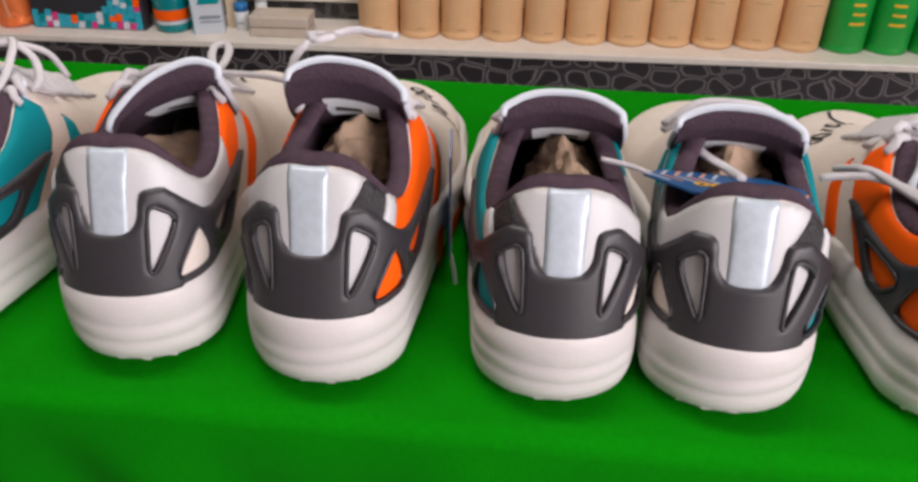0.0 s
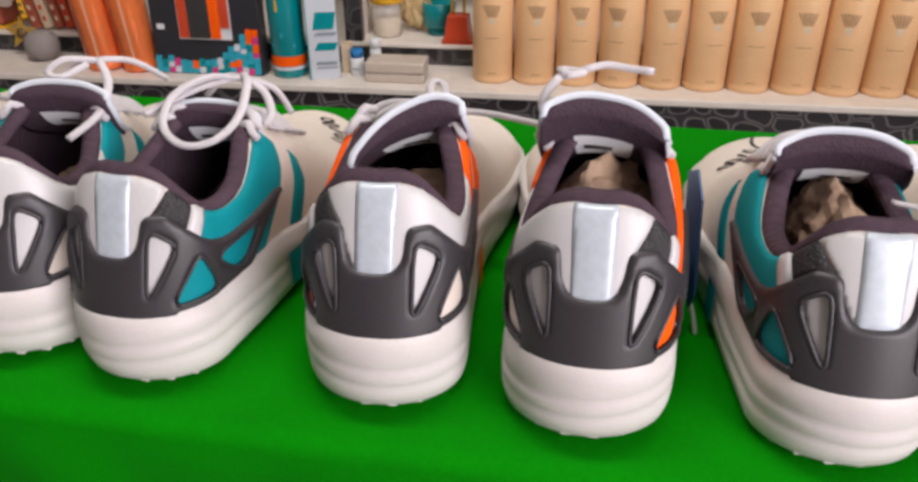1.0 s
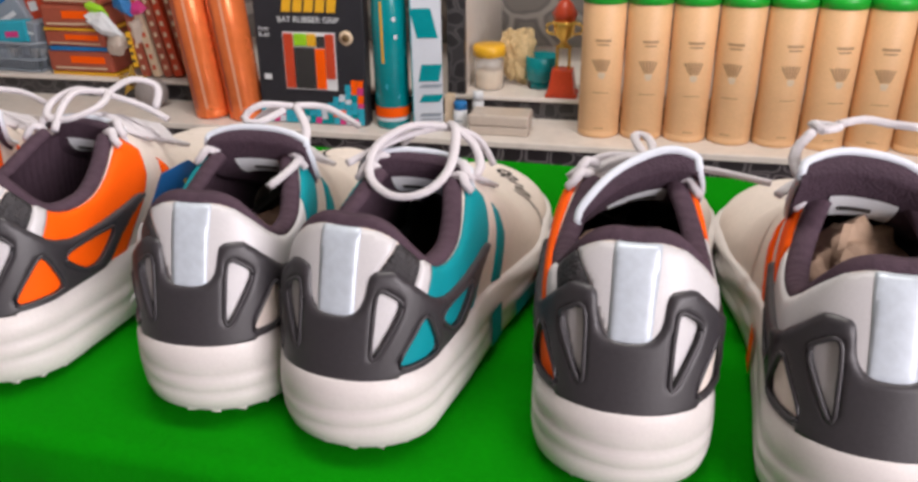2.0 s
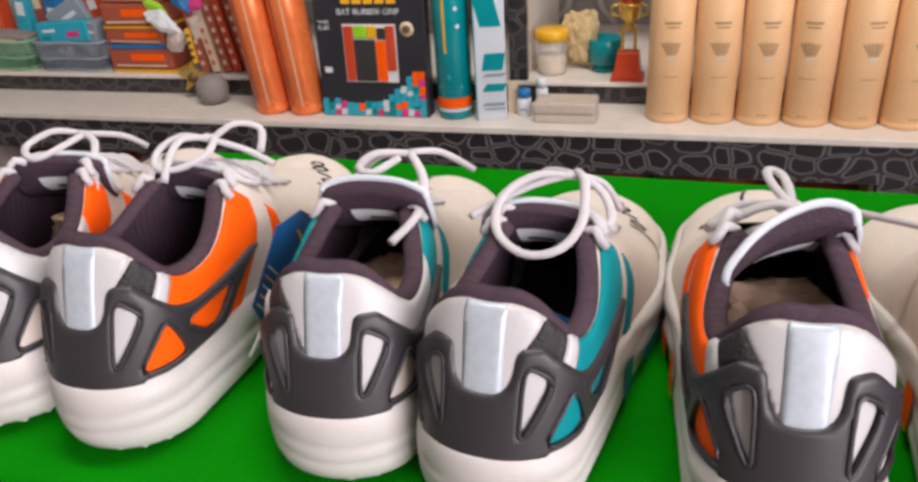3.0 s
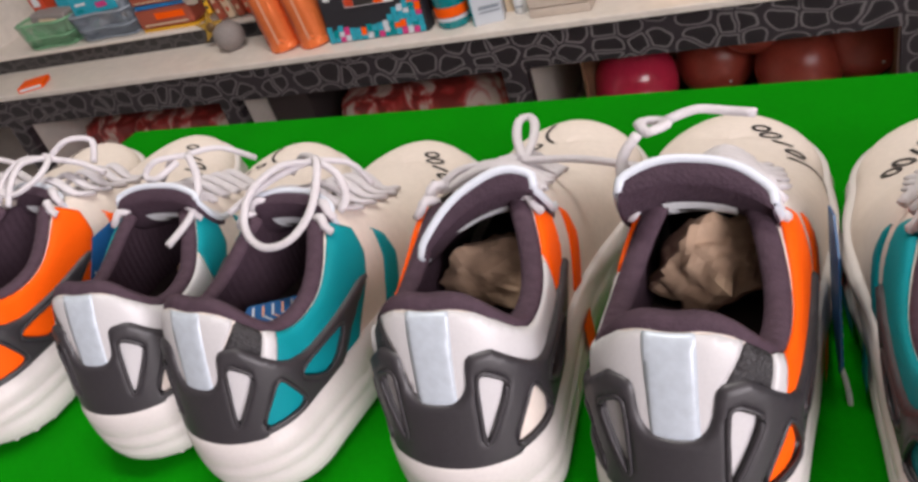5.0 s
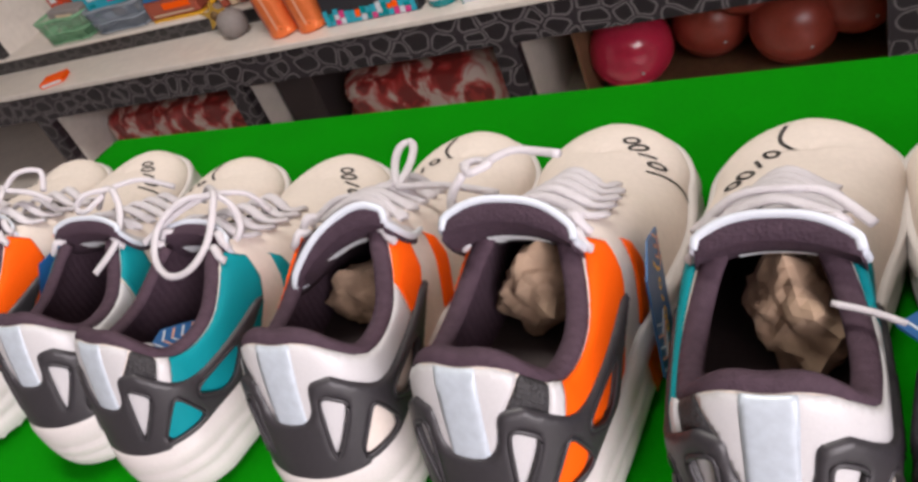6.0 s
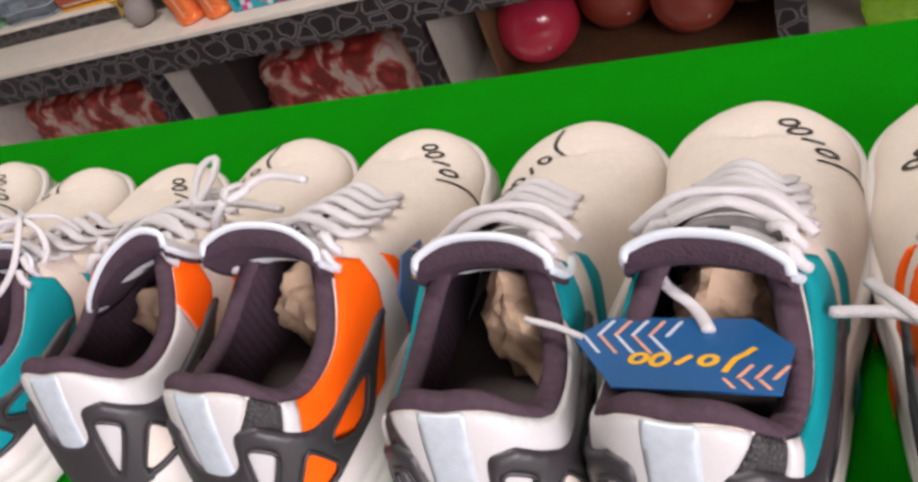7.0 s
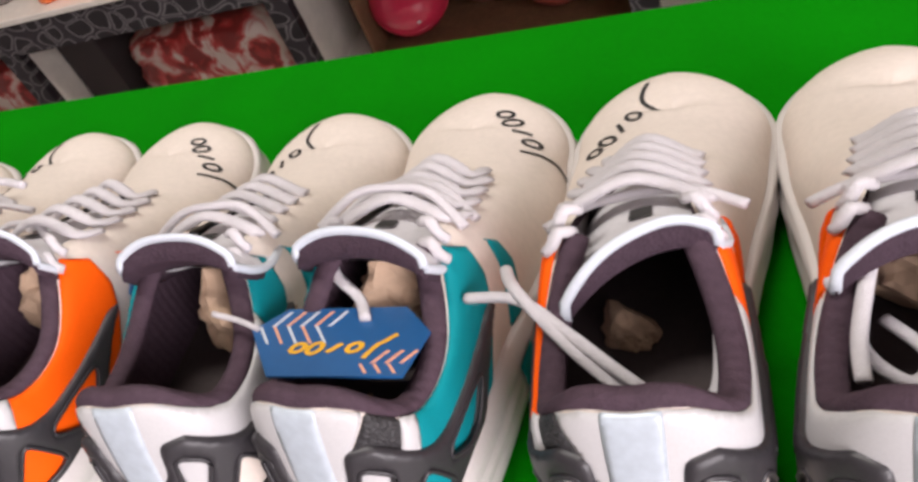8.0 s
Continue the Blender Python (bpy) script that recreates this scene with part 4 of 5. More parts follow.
slab("plinth", X0, X1, LY + .02, LY + .04, FLOOR_Z, BOTTOM - .02, "pebble_small", "dark pebble-patterned plinth")
slab("step_trim", X0, X1, SY, SY + .02, LZ, SZ - .008, "pebble_small", "dark pebble-patterned step face")
slab("step_top", X0, X1, SY - .004, Y1, SZ - .008, SZ, "white", "off-white laminate step", .002)
for x in (-1.85, -.432, .98):
    slab("upright_trim", x - .032, x, SY + .002, SY + .02, SZ, .75, "pebble_small", "dark pebble-patterned upright")
    slab("upright", x - .029, x - .003, SY + .02, Y1, SZ, .75, "white", "white laminate upright")
slab("shelf_above", X0, X1, SY + .0, Y1, .36, .39, "white", "white laminate shelf above", .002)
slab("niche_back", X0, X1, Y1 - .02, Y1 - .004, SZ, .75, "niche", "pale shelf back printed with grey lines")

TUBE_Y, TUBE_R, TUBE_H = 1.8080, .0358, .232


def shuttle_tube(x, green=False, turn=0.0, dy=0.0):
    t = tagged(new("shuttlecock_tube"), "green cardboard shuttlecock tube with yellow bars" if green else "brown kraft shuttlecock tube with a green lid and faded print", "tube", "row of tubes on the ledge")
    t.matrix_basis = pose(x, TUBE_Y + dy, LZ, 0, 0, turn)
    r, h = TUBE_R, TUBE_H
    if "tube" not in CACHE:
        prof = [(r - .002, 0), (r, .003), (r, .010), (r - .0008, .0115), (r, .013), (r, h - .002), (r - .001, h)]
        CACHE["tube"] = lathe("tube_body", prof, "kraft", 40)
        CACHE["tubeg"] = lathe("tube_body", prof, "green_tube", 40)
        CACHE["lid"] = lathe("lid", [(r + .0012, h - .006), (r + .0015, h + .010), (r - .001, h + .013)], "green_lid", 40)

        def wrap(name, polys, material):
            """Printed shapes bent round the tube's front: x across, y up."""
            V, F = [], []
            for p in polys:
                k = len(V)
                n = 8
                lo = [(p[0][0] + (p[1][0] - p[0][0]) * i / n, p[0][1] + (p[1][1] - p[0][1]) * i / n) for i in range(n + 1)]
                hi = [(p[3][0] + (p[2][0] - p[3][0]) * i / n, p[3][1] + (p[2][1] - p[3][1]) * i / n) for i in range(n + 1)]
                for a, b in lo + hi:
                    V.append(((r + .0004) * math.sin(a / r), -(r + .0004) * math.cos(a / r), b))
                F += [(k + i, k + i + 1, k + n + 2 + i, k + n + 1 + i) for i in range(n)]
            return mesh_of(name, V, F, material)

        q = lambda x0, x1, y0, y1: [(x0, y0), (x1, y0), (x1, y1), (x0, y1)]
        # a fan of feathers with gaps between them, and two threads across
        feathers = [[(-.0072 + .0024 * f, .1165), (-.0054 + .0024 * f, .1165), (-.0140 + .0056 * f, .138 - .0008 * abs(f - 2.5)), (-.0180 + .0056 * f, .138 - .0008 * abs(f - 2.5))] for f in range(6)]
        feathers += [q(-.0115, .0115, .1255, .1263), q(-.0092, .0092, .1210, .1218)]
        CACHE["feathers"] = [wrap("printed_feather", [p], "kraft_print") for p in feathers]
        CACHE["cork"] = wrap("printed_cork", [q(-.0058, .0058, .108, .1155), q(-.0040, .0040, .105, .108)], "cream")
        CACHE["words"] = [wrap("printed_bar", [b], "kraft_print") for b in (q(-.013, .013, .166, .170), q(-.010, .010, .160, .1625), q(-.013, .013, .080, .0815), q(-.008, .008, .018, .0195))]
        CACHE["gwords"] = [wrap("printed_bar", [q(-.013 + .002 * (k % 2), .013 - .003 * (k % 3), .05 + .016 * k, .0545 + .016 * k)], "yellow") for k in range(9)]
    hang("tube_body", CACHE["tubeg" if green else "tube"], t)
    hang("lid", CACHE["lid"], t, "green plastic lid")
    if green:
        for me in CACHE["gwords"]:
            hang("printed_bar", me, t, "yellow printed bar")
    else:
        for me in CACHE["feathers"]:
            hang("printed_feather", me, t)
        hang("printed_cork", CACHE["cork"], t)
        for me in CACHE["words"]:
            hang("printed_bar", me, t)
    return t


rnd = random.Random(5)
for i in range(11):
    shuttle_tube(-.178 + .0733 * i, False, rnd.uniform(-16, 14), rnd.uniform(-.002, .002))
for i in range(4):
    shuttle_tube(-.178 + .0733 * (11 + i) + .003, True, rnd.uniform(-10, 10))


# ---- things on the ledge ----
def thing(name, m, label, category, group=""):
    return tagged(hang(name, None, None, "", m), label, category, group)


def text_mesh(name, words, size, material, align="LEFT"):
    c = bpy.data.curves.new(name, "FONT")
    c.body, c.size, c.extrude, c.align_x = words, size, .0002, align
    ob = bpy.data.objects.new("tmp", c)
    me = bpy.data.meshes.new_from_object(ob)
    bpy.data.objects.remove(ob)
    bpy.data.curves.remove(c)
    me.materials.clear()
    me.materials.append(M[material])
    return me


def orange_tube(x, lean):
    t = thing("metallic_tube", pose(x, 1.790, LZ, 0, lean, 0), "tall shiny orange metallic tube leaning on its neighbour", "tube", "orange tubes")
    r = .034
    hang("tube_body", lathe("tube_body", [(r - .002, .001), (r, .004), (r, .012), (r - .001, .014), (r, .016), (r, .40), (r - .002, .402)], "orange_metal", 40), t)
    for a in (-.9, -.45, .2):
        V = [((r + .0005) * math.sin(a + d), -(r + .0005) * math.cos(a + d), z) for z in np.linspace(.02, .39, 12) for d in (-.07, .07)]
        hang("stripe", mesh_of("stripe", V, grid_faces(12, 2), "brick_ball" if a < 0 else "tag_line"), t)
    return t


orange_tube(-.908, -5)
orange_tube(-.838, -4.5)


def grip_box():
    w, d, h = .205, .030, .235
    t = thing("grip_box", pose(-.694, 1.768, LZ, -3, 0, 0), "black card box of bat rubber grips with a window", "box")
    part("body", box_bm(w, d, h, (0, d / 2, 0), .0015), "black_card", t)
    F = pose(0, -.0006, 0, 90, 0, 0)
    part("window_frame", prism([(-.050, .064), (.0495, .064), (.0495, .1665), (-.050, .1665)], .0012), "label", t, "", F)
    for x0, x1, y0, y1, c in ((-.048, -.030, .066, .164, "red"), (-.029, .010, .066, .140, "ink"), (.011, .030, .066, .138, "orange"), (.031, .048, .085, .164, "red"), (-.028, -.004, .142, .164, "lime"), (-.003, .014, .142, .164, "yellow"), (.015, .030, .140, .160, "ink")):
        bm = box_bm(x1 - x0, .004, y1 - y0, ((x0 + x1) / 2, -.003, y0), .0015)
        part("rubber_grip", bm, c, t)
    hang("seal", lathe("seal", [(.001, 0), (.013, 0), (.013, .001)], "cream", 24), t, "round cream seal", pose(.070, -.0008, .158, 90))
    hang("seal_middle", lathe("seal_middle", [(.001, 0), (.007, 0), (.007, .0006)], "gold", 24), t, "", pose(.070, -.002, .158, 90))
    bm = bmesh.new()
    for k in range(5):
        bar(-.040 + k * .021, .214, .017, .026, .004, .0006, bm=bm)
    part("printed_name_bar", bm, "yellow", t, "orange lettering drawn as bars", F)
    hang("lettering", text_mesh("lettering", "BAT RUBBER GRIP", .0145, "label", "CENTER"), t, "white words BAT RUBBER GRIP", pose(0, -.0008, .183, 90, 0, 0))
    hang("lettering", text_mesh("lettering", "Model", .008, "label"), t, "", pose(-.096, -.0008, .168, 90, 0, 0))
    hang("lettering", text_mesh("lettering", "K.41", .012, "label"), t, "", pose(-.096, -.0008, .156, 90, 0, 0))
    part("printed_bar", bar(-.084, .085, .014, .010, 0, .0006), "label", t, "", F)
    r2 = random.Random(3)
    for k in range(17):
        x = -.098 + k * .0118
        top = .022 + (max(0, k - 9) * .0085)
        y = 0.002
        while y < top:
            hh = r2.uniform(.008, .016)
            part("printed_patch", bar(x, min(y + hh / 2, .1), .0112, hh, .002, .0006), r2.choice(["cyan", "magenta", "orange", "teal_gloss", "cyan", "piping"]), t, "", F)
            y += hh
    return t


grip_box()


def teal_bottle():
    t = thing("spray_bottle", pose(-.548, 1.790, LZ), "glossy teal plastic bottle with an orange band", "bottle")
    r = .031
    hang("body", lathe("body", [(r - .003, .0), (r, .004), (r, .20), (r - .002, .235), (r - .008, .262), (.012, .275), (.012, .30)], "teal_gloss", 36), t)
    hang("band", lathe("band", [(r + .0006, .022), (r + .0008, .040)], "orange", 36, False), t, "orange printed band")
    hang("band", lathe("band", [(r + .0006, .015), (r + .0008, .021)], "piping", 36, False), t, "pale printed band")
    V = [((r + .0007) * math.sin(a), -(r + .0007) * math.cos(a), z) for z in (.12, .225) for a in (-.22, -.08)]
    hang("stripe", mesh_of("stripe", V, grid_faces(2, 2), "yellow"), t, "yellow printed stripe")
    for z, a in ((.195, .55), (.165, .62)):
        V = [((r + .0007) * math.sin(a + math.cos(p) * .12), -(r + .0007) * math.cos(a + math.cos(p) * .12), z + .004 * math.sin(p)) for p in np.linspace(0, 6.1, 12)]
        hang("printed_dot", mesh_of("printed_dot", V, [tuple(range(12))], "piping"), t)
    V = [((r + .0007) * math.sin(a), -(r + .0007) * math.cos(a), z) for a, z in ((-.7, .055), (0, .075), (.7, .055), (.75, .062), (0, .084), (-.75, .062))]
    hang("printed_arc", mesh_of("printed_arc", V, [(0, 1, 4, 5), (1, 2, 3, 4)], "cyan"), t)
    return t


teal_bottle()


def carton():
    t = thing("carton", pose(-.480, 1.785, LZ, 0, 0, 14), "white and teal printed carton standing on the ledge", "box")
    part("body", box_bm(.052, .045, .245, (0, 0, 0), .0015), "piping", t)
    part("side_panel", box_bm(.002, .0455, .2455, (-.0265, 0, 0), .0005), "teal_gloss", t, "teal side of the carton")
    F = pose(.004, -.0229, 0, 90, 0, 0)
    for y, h, sl, c in ((.105, .030, .006, "teal_gloss"), (.060, .014, .008, "teal_gloss"), (.082, .006, .008, "basket"), (.19, .05, -.012, "teal_gloss"), (.03, .006, .004, "basket"), (.022, .003, .006, "basket")):
        part("printed_wave", bar(-.002, y, .036, h, sl, 0), c, t, "", F)
    return t


carton()


def small_bottle(x, y, z, r, h, cap, label):
    t = thing("small_bottle", pose(x, y, z), label, "bottle", "small bottles")
    hang("body", lathe("body", [(r - .001, 0), (r, .002), (r, h * .66), (r * .7, h * .74)], "label", 24), t)
    hang("cap", lathe("cap", [(r * .92, h * .70), (r * .95, h * .97), (r * .8, h)], cap, 24), t)
    part("printed_bar", bar(0, h * .3, r * 1.1, h * .05), "basket", t, "", pose(0, -r - .0004, 0, 90, 0, 0))
    return t


small_bottle(-.424, 1.797, LZ, .0125, .048, "blue", "small white plastic bottle with a blue cap")
small_bottle(-.398, 1.832, LZ, .0105, .058, "label", "small white plastic bottle with a white cap")
box = thing("cream_box", pose(-.447, 1.815, LZ), "narrow cream cardboard box", "box")
part("body", box_bm(.016, .02, .055, (0, 0, 0), .001), "cream", box)


def plastic_case():
    t = thing("plastic_case", pose(-.348, 1.785, LZ), "flat translucent plastic case lying on the ledge", "case")
    part("case_base", box_bm(.105, .055, .016, (0, 0, 0), .003), "frosted", t)
    part("lid", box_bm(.107, .057, .020, (0, 0, .0165), .004), "frosted", t)
    return t


plastic_case()


def jar():
    t = thing("jar", pose(-.395, 1.925, SZ), "clear plastic jar with a yellow lid", "jar")
    hang("body", lathe("body", [(.026, 0), (.028, .004), (.028, .055), (.022, .064)], "clear", 32), t)
    hang("contents", lathe("contents", [(.024, .002), (.0255, .006), (.0255, .034), (.02, .036)], "cream", 24), t, "pale contents")
    hang("lid", lathe("lid", [(.027, .062), (.031, .064), (.031, .080), (.028, .083)], "yellow", 32), t, "yellow screw lid")
    return t


jar()
bag = hang("snack_bag", crumpled("snack_bag", (.034, .024, .062), 71, .5), None, "", pose(-.352, 1.96, SZ + .062))
bag.data.materials[0] = M["straw"]
tagged(bag, "crumpled clear bag of pale straw-coloured bits", "bag")


def cup():
    t = thing("teal_box", pose(-.298, 1.945, SZ), "small teal plastic tub standing on the step", "tub")
    hang("body", lathe("body", [(.020, .012), (.030, .016), (.033, .060), (.031, .062), (.028, .018)], "teal_gloss", 8), t)
    hang("foot", lathe("foot", [(.022, 0), (.022, .012)], "teal_gloss", 8), t)
    return t


cup()


def trophy(x, y, z, k=1.0):
    t = thing("trophy", pose(x, y, z) @ Matrix.Diagonal((k, k, k, 1)), "small gold trophy cup on a red base", "trophy")
    bm = box_bm(.058, .046, .008, (0, 0, 0), .002)
    part("base_foot", bm, "red", t)
    bm = bmesh.new()
    bmesh.ops.create_cone(bm, cap_ends=True, segments=4, radius1=.034, radius2=.026, depth=.042, matrix=Matrix.Translation((0, 0, .029)) @ Matrix.Rotation(radians(45), 4, "Z"))
    part("base", bm, "red", t)
    part("plate", box_bm(.026, .002, .026, (0, -.0225, .014), .0004), "black_card", t, "black name plate", pose(0, 0, 0, -6, 0, 0))
    for x in (-.011, .011):
        hang("column", lathe("column", [(.004, .050), (.0028, .056), (.0028, .086), (.004, .092)], "gold_metal", 12), t, "", pose(x, 0, 0))
    hang("stem", lathe("stem", [(.014, .090), (.008, .096), (.006, .102), (.018, .112), (.020, .130), (.022, .136), (.019, .137)], "gold_metal", 24), t)
    for s in (-1, 1):
        hang("handle", tube_mesh("handle", [[(s * .018, 0, .112), (s * .030, 0, .116), (s * .031, 0, .128), (s * .020, 0, .132)]], .0022, "gold_metal"), t)
    hang("crown", lathe("crown", [(.019, .137), (.023, .150), (.012, .168), (.004, .176)], "red", 6), t, "red faceted top")
    return t


trophy(-.252, 1.892, SZ)
stone = hang("round_stone", lathe("round_stone", [(.004, 0), (.020, .002), (.030, .014), (.0325, .028), (.029, .044), (.018, .054), (.003, .057)], "stone", 28), None, "", pose(-1.058, 1.822, LZ))
tagged(stone, "smooth grey round stone on the ledge", "stone")


# ---- things on the step ----
def basket(x, y, material, label, w=.165, d=.11, h=.062):
    t = thing("basket", pose(x, y, SZ), label, "basket", "plastic baskets")
    part("bottom", box_bm(w * .88, d * .88, .003, (0, 0, 0), .001), material, t)
    for sx, sy, ww, dd in ((0, -1, w, 0), (0, 1, w, 0), (-1, 0, 0, d), (1, 0, 0, d)):
        n = int((ww or dd) / .008)
        for k in range(n + 1):
            u = k / n - .5
            bx, by = (u * ww * .88, sy * d * .44) if ww else (sx * w * .44, u * dd * .88)
            tx, ty = (u * ww, sy * d / 2) if ww else (sx * w / 2, u * dd)
            me = tube_mesh("slat", [[(bx, by, .002), (tx, ty, h)]], .0019, material, n=5, step=.05)
            hang("slat", me, t)
    for z, f in ((h, 1.0), (h * .45, .935), (.004, .88)):
        a, b = w / 2 * f, d / 2 * f
        hang("rim", tube_mesh("rim", [[(-a, -b, z), (0, -b, z), (a, -b, z), (a, b, z), (0, b, z), (-a, b, z)]], .0034 if z == h else .0022, material, n=6, step=.02, closed=True), t)
    return t


basket(-1.425, 1.935, "basket", "grey slatted plastic basket holding small goods")
basket(-1.606, 1.935, "basket_green", "pale green slatted plastic basket holding small goods", .15)


def packet(x, y, z, size, rot, material, label, category="packet", bars=()):
    t = thing("packet", pose(x, y, z, *rot), label, category, "small goods on the step")
    part("body", box_bm(*size, (0, 0, 0), min(size) * .12), material, t)
    for bx, bz, w, h, c in bars:
        part("printed_bar", bar(bx, bz, w, h), c, t, "", pose(0, -size[1] / 2 - .0003, 0, 90, 0, 0))
    return t


packet(-1.435, 1.905, SZ + .058, (.120, .028, .045), (0, -3, 4), "cyan", "cyan printed carton lying in the basket", "box", ((.025, .018, .030, .012, "magenta"), (-.03, .028, .03, .006, "label"), (-.04, .014, .02, .008, "teal_gloss")))
packet(-1.370, 1.925, SZ + .050, (.028, .05, .052), (0, 8, -8), "basket", "grey blue printed packet in the basket", "packet", ((0, .03, .016, .006, "label"),))
packet(-1.360, 1.955, SZ + .062, (.05, .04, .030), (0, 4, 20), "yellow", "yellow printed packet in the basket", "packet", ((0, .014, .03, .006, "wood_book"),))
packet(-1.440, 1.955, SZ + .075, (.09, .03, .060), (0, -28, 6), "basket", "lavender grey roll of wrap", "packet", ((0, .03, .05, .01, "label"),))
packet(-1.500, 1.965, SZ + .060, (.038, .03, .10), (0, 3, -8), "blue", "blue upright bottle in the basket", "bottle", ((0, .05, .02, .02, "label"),))
packet(-1.390, 1.975, SZ + .075, (.035, .03, .075), (0, -10, 4), "red", "red upright packet in the basket", "packet", ((0, .05, .02, .02, "label"),))
packet(-1.420, 1.985, SZ + .085, (.040, .02, .075), (0, 14, 4), "label", "white folded packet in the basket", "packet", ((0, .05, .02, .01, "magenta"),))
packet(-1.600, 1.925, SZ + .030, (.10, .05, .045), (0, 6, 4), "stone", "brown grey wrapped bundle in the basket", "packet", ((0, .03, .05, .008, "cream"),))
packet(-1.640, 1.955, SZ + .050, (.040, .04, .10), (0, -4, 4), "red", "red upright carton behind the basket", "box", ((0, .05, .02, .03, "label"),))
packet(-1.580, 1.965, SZ + .050, (.035, .04, .12), (0, 5, 0), "cyan", "blue tall carton behind the basket", "box", ((0, .07, .02, .03, "label"),))
packet(-1.540, 1.985, SZ + .040, (.030, .04, .15), (0, -3, 0), "wood_book", "dark red tall carton behind the basket", "box", ((0, .09, .018, .03, "cream"),))

# stacked brown boxes and their bands
z = SZ
for k, (w, h, dx) in enumerate(((.150, .006, 0), (.150, .044, -.004), (.150, .008, .006), (.140, .032, -.006), (.150, .004, 0), (.140, .046, -.004), (.14, .045, .002))):
    c = ("yellow", "wood_book", "blue", "wood_book", "yellow", "wood_book", "wood_book")[k]
    t = packet(-1.245 + dx, 1.925, z, (w, .09, h), (0, 0, 2 * (k % 3) - 2), c, "red-brown printed box in a stack" if c == "wood_book" else "thin yellow and blue strip between boxes", "box",
               ((.018, h * .6, .08, h * .34, "orange"), (0, h * .2, .12, h * .08, "cream")) if h > .03 else ())
    z += h + .0005
for k, (x, a, c) in enumerate(((-1.100, -8, "wood_book"), (-1.078, -9, "cream"), (-1.055, -9, "wood_book"), (-1.034, -10, "red"), (-1.010, -10, "wood_book"))):
    packet(x, 1.905 + .004 * k, SZ + .004, (.017, .06, .19), (0, a, 3), c, "thin red-brown patterned box leaning in a row", "box", tuple((0, .02 + j * .022, .007, .009, "cream" if c != "cream" else "red") for j in range(8)))


def star_medal():
    t = thing("star_medal", pose(-1.108, 1.838, SZ - .030, 82, 0, 8), "gold star medal on a yellow and black ribbon", "medal")
    pts = [((.034 if k % 2 == 0 else .014) * math.sin(k * math.pi / 5), .034 + (.034 if k % 2 == 0 else .014) * math.cos(k * math.pi / 5)) for k in range(10)]
    part("star", prism(pts, .003), "gold_metal", t)
    hang("seal", lathe("seal", [(.001, 0), (.010, 0), (.010, .002)], "gold", 20), t, "", pose(0, .034, .003))
    part("ribbon", prism([(.006, .062), (.016, .062), (.006, .130), (-.004, .130)], .0015), "yellow", t)
    for k in range(4):
        part("ribbon_bar", bar(.008 - .002 * k, .074 + .014 * k, .007, .006, -.001, .0015), "ink", t)
    return t


star_medal()
for k, (x, z, r, c, rot) in enumerate(((-1.165, .105, (.045, .014, .020), "label", 30), (-1.150, .075, (.030, .012, .024), "frosted", -20), (-1.185, .135, (.030, .010, .012), "lime", 35), (-1.120, .150, (.022, .012, .030), "blue", -30), (-1.095, .140, (.020, .010, .016), "magenta", 10), (-1.105, .100, (.022, .012, .034), "frosted", 8))):
    ob = hang("wrapped_pen_pack", crumpled("wrapped_pen_pack", r, 90 + k, .35), None, "", pose(x, 1.868 + .006 * (k % 3), SZ + z, 0, rot, 0))
    ob.data.materials[0] = M[c]
    tagged(ob, "small glossy wrapped packet leaning on the boxes", "packet", "small goods on the step")
slip = packet(-1.585, 1.765, LZ, (.060, .050, .012), (0, 0, 24), "orange", "small orange and white sachet on the ledge", "packet", ((0, .006, .05, .006, "label"),))

# ---- things in the compartments ----
def wrapped_cloth(x, y, z, size, seed, label):
    """Clothing folded in glossy clear wrap: a rounded block with creases."""
    bm = bmesh.new()
    bmesh.ops.create_cube(bm, size=2.0)
    bmesh.ops.subdivide_edges(bm, edges=bm.edges[:], cuts=22, use_grid_fill=True)
    for v in bm.verts:
        d = v.co.copy()
        n6 = (abs(d.x) ** 5 + abs(d.y) ** 5 + abs(d.z) ** 5) ** .2
        d = d / n6
        w = noise.noise(Vector((d.x * 3 + seed, d.y * 3, d.z * 3))) * .06 + abs(noise.noise(Vector((d.x * 9, d.y * 9 + seed, d.z * 14)))) * .05
        v.co = Vector((d.x * size[0] / 2, d.y * size[1] / 2, d.z * size[2] / 2)) * (1 + w)
    ob = hang("wrapped_cloth", bm_mesh("wrapped_cloth", bm, "bundle", True), None, "", pose(x, y, z + size[2] / 2, 0, 0, 3))
    return tagged(ob, label, "bundle", "wrapped cloth packs")


wrapped_cloth(-1.265, 1.885, BOTTOM, (.32, .20, .155), 3, "red and white patterned cloth bundle in clear wrap")
wrapped_cloth(-.668, 1.885, BOTTOM, (.40, .20, .150), 8, "red patterned cloth bundle in glossy clear wrap")
box = thing("dark_box", pose(-.985, 1.90, BOTTOM), "dark purple carton inside the compartment", "box")
part("body", box_bm(.10, .16, .17, (0, 0, 0), .003), "insole", box)
box = thing("cardboard_box", pose(-.09, 1.80, BOTTOM, 0, 0, 0), "open brown cardboard box holding rubber balls", "box")
part("back", box_bm(.50, .006, .20, (0, .34, 0), .001), "cardboard", box)
part("side", box_bm(.006, .34, .20, (.25, .17, 0), .001), "cardboard", box)
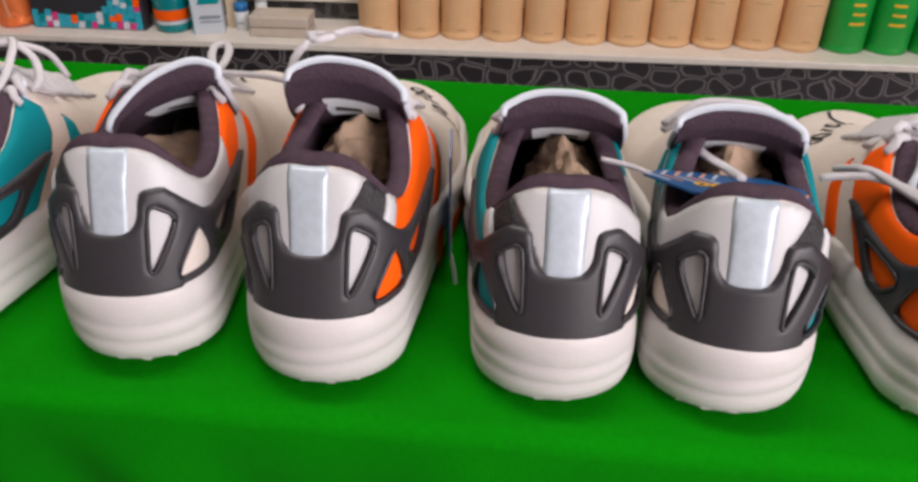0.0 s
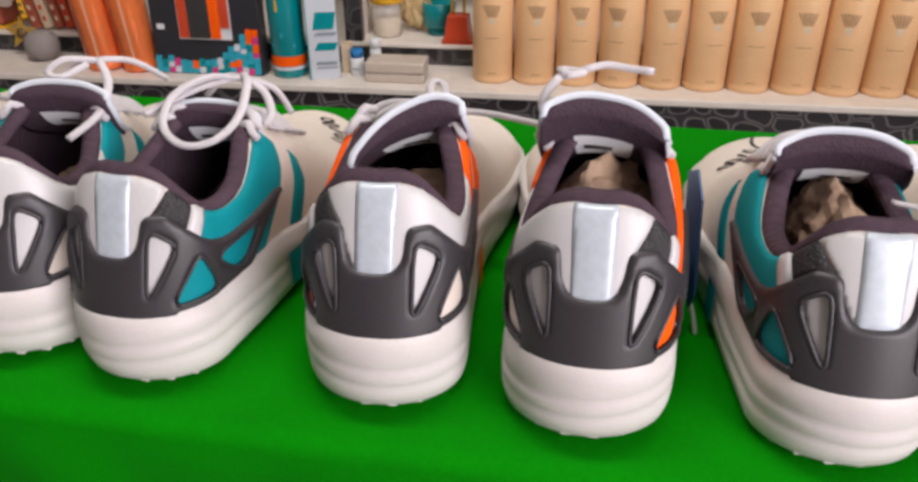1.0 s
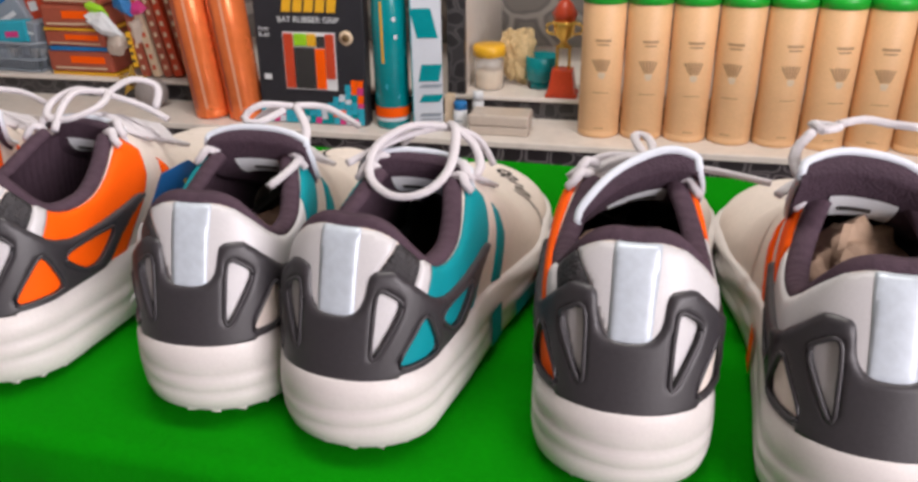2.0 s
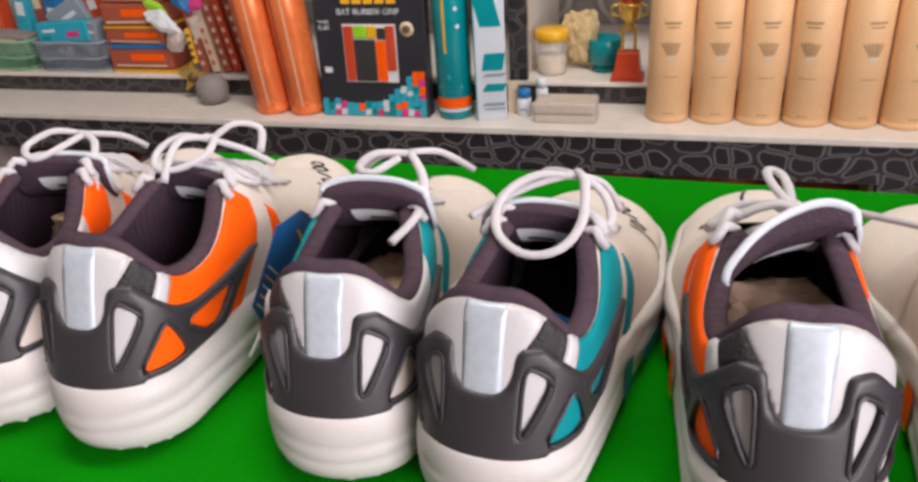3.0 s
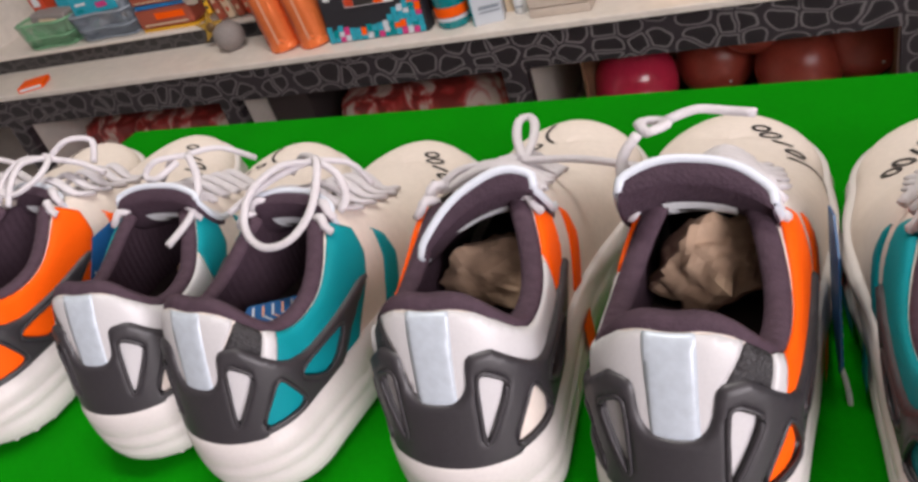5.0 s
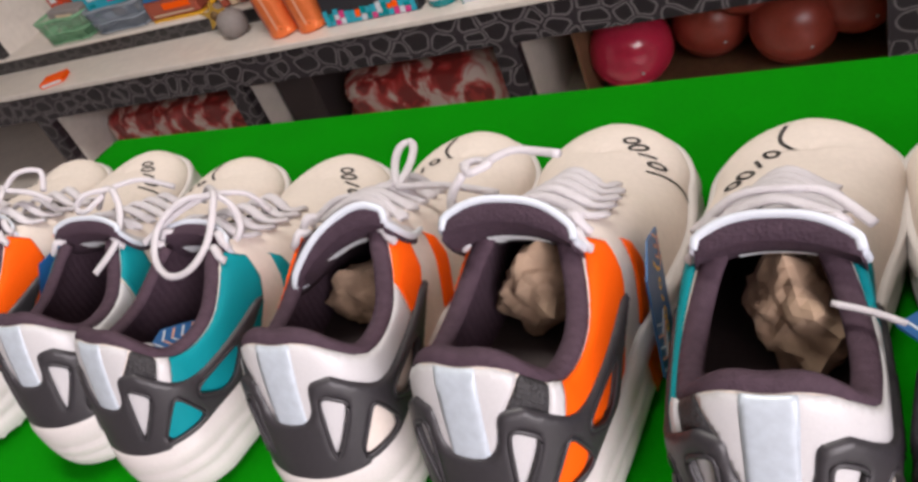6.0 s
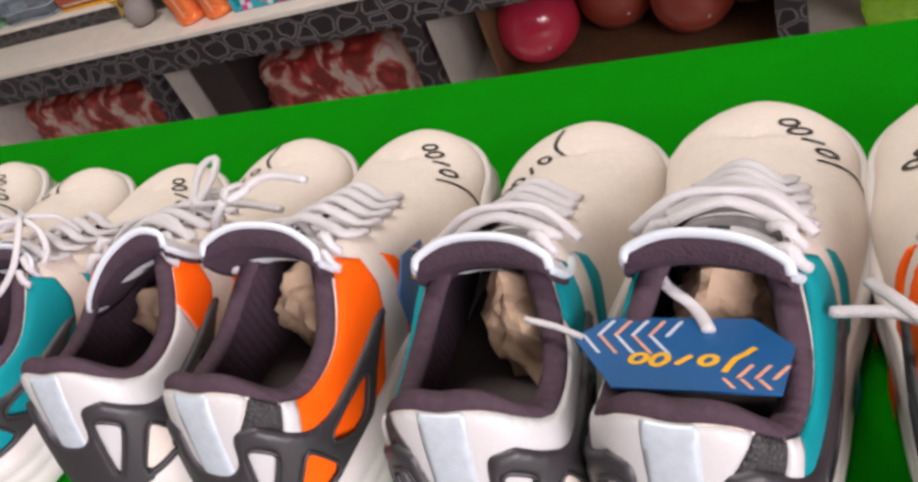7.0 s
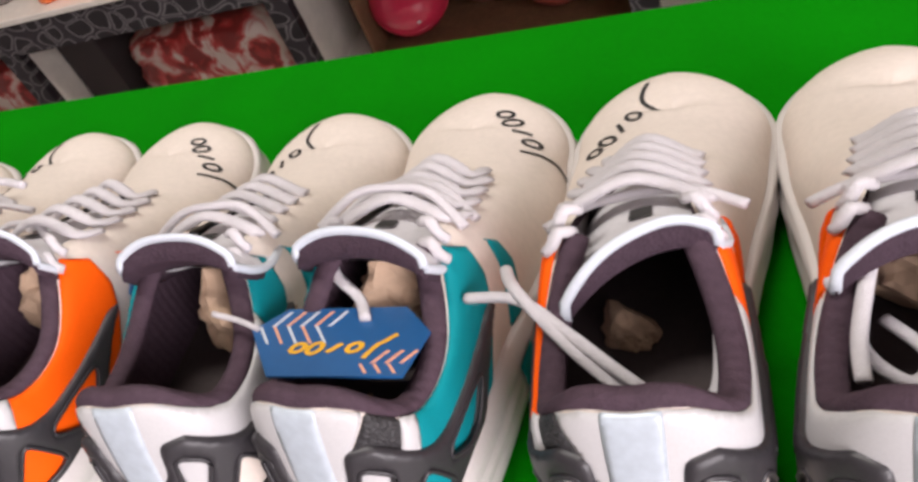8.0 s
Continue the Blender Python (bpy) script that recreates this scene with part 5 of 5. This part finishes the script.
part("side", box_bm(.006, .34, .20, (-.25, .17, 0), .001), "cardboard", box)
part("bottom", box_bm(.50, .34, .004, (0, .17, 0), .001), "cardboard", box)


def ball(x, y, z, r, material, label):
    V, F, n, m = [], [], 40, 20
    for j in range(m + 1):
        a = math.pi * j / m
        V += [(r * math.sin(a) * math.cos(2 * math.pi * i / n), r * math.sin(a) * math.sin(2 * math.pi * i / n), r * math.cos(a)) for i in range(n)]
    F = [(j * n + i, (j + 1) * n + i, (j + 1) * n + (i + 1) % n, j * n + (i + 1) % n) for j in range(m) for i in range(n)]
    t = thing("rubber_ball", pose(x, y, z, 30, 20, 0), label, "ball", "rubber balls")
    hang("shell", mesh_of("shell", V, F, material), t)
    hang("seam", tube_mesh("seam", [[(r * math.cos(a), r * math.sin(a), 0) for a in np.linspace(0, 2 * math.pi, 24)[:-1]]], r * .015, material, n=5, closed=True, step=.02), t)
    hang("valve", lathe("valve", [(.001, r - .001), (.003, r - .0005), (.003, r + .0006)], "label", 10), t, "", pose(0, 0, 0, 70, 0, 30))


zb = BOTTOM + .005
ball(-.268, 1.885, zb + .078, .078, "pink", "glossy pink rubber ball")
ball(-.130, 1.96, zb + .072, .072, "brick_ball", "brick red rubber ball")
ball(.015, 1.90, zb + .074, .074, "brick_ball", "brick red rubber ball")
ball(-.055, 1.92, zb + .168, .070, "brick_ball", "brick red rubber ball resting on others")
ball(.115, 1.92, zb + .100, .070, "brick_ball", "brick red rubber ball")
pk = hang("lime_packet", crumpled("lime_packet", (.09, .05, .085), 55, .3), None, "", pose(.33, 1.83, BOTTOM + .085))
pk.data.materials[0] = M["lime"]
tagged(pk, "crumpled lime green and yellow snack packet", "packet")
pk = hang("yellow_packet", crumpled("yellow_packet", (.05, .03, .06), 57, .3), None, "", pose(.40, 1.79, BOTTOM + .07))
pk.data.materials[0] = M["yellow"]
tagged(pk, "crumpled yellow snack packet", "packet")
wrapped_cloth(-1.50, 1.90, BOTTOM, (.20, .20, .15), 21, "pale pink patterned cloth bundle in clear wrap")

# the whole shelf, with all that stands on it, at its place behind the table
for ob in [o for o in scene.objects if o not in SHELF_FROM and o.parent is None]:
    ob.matrix_basis = pose(-.30, 1.694, .022, 0, 0, 2.2) @ Matrix.Scale(1.03, 4) @ Matrix.Translation((.315, -1.728, 0)) @ ob.matrix_basis
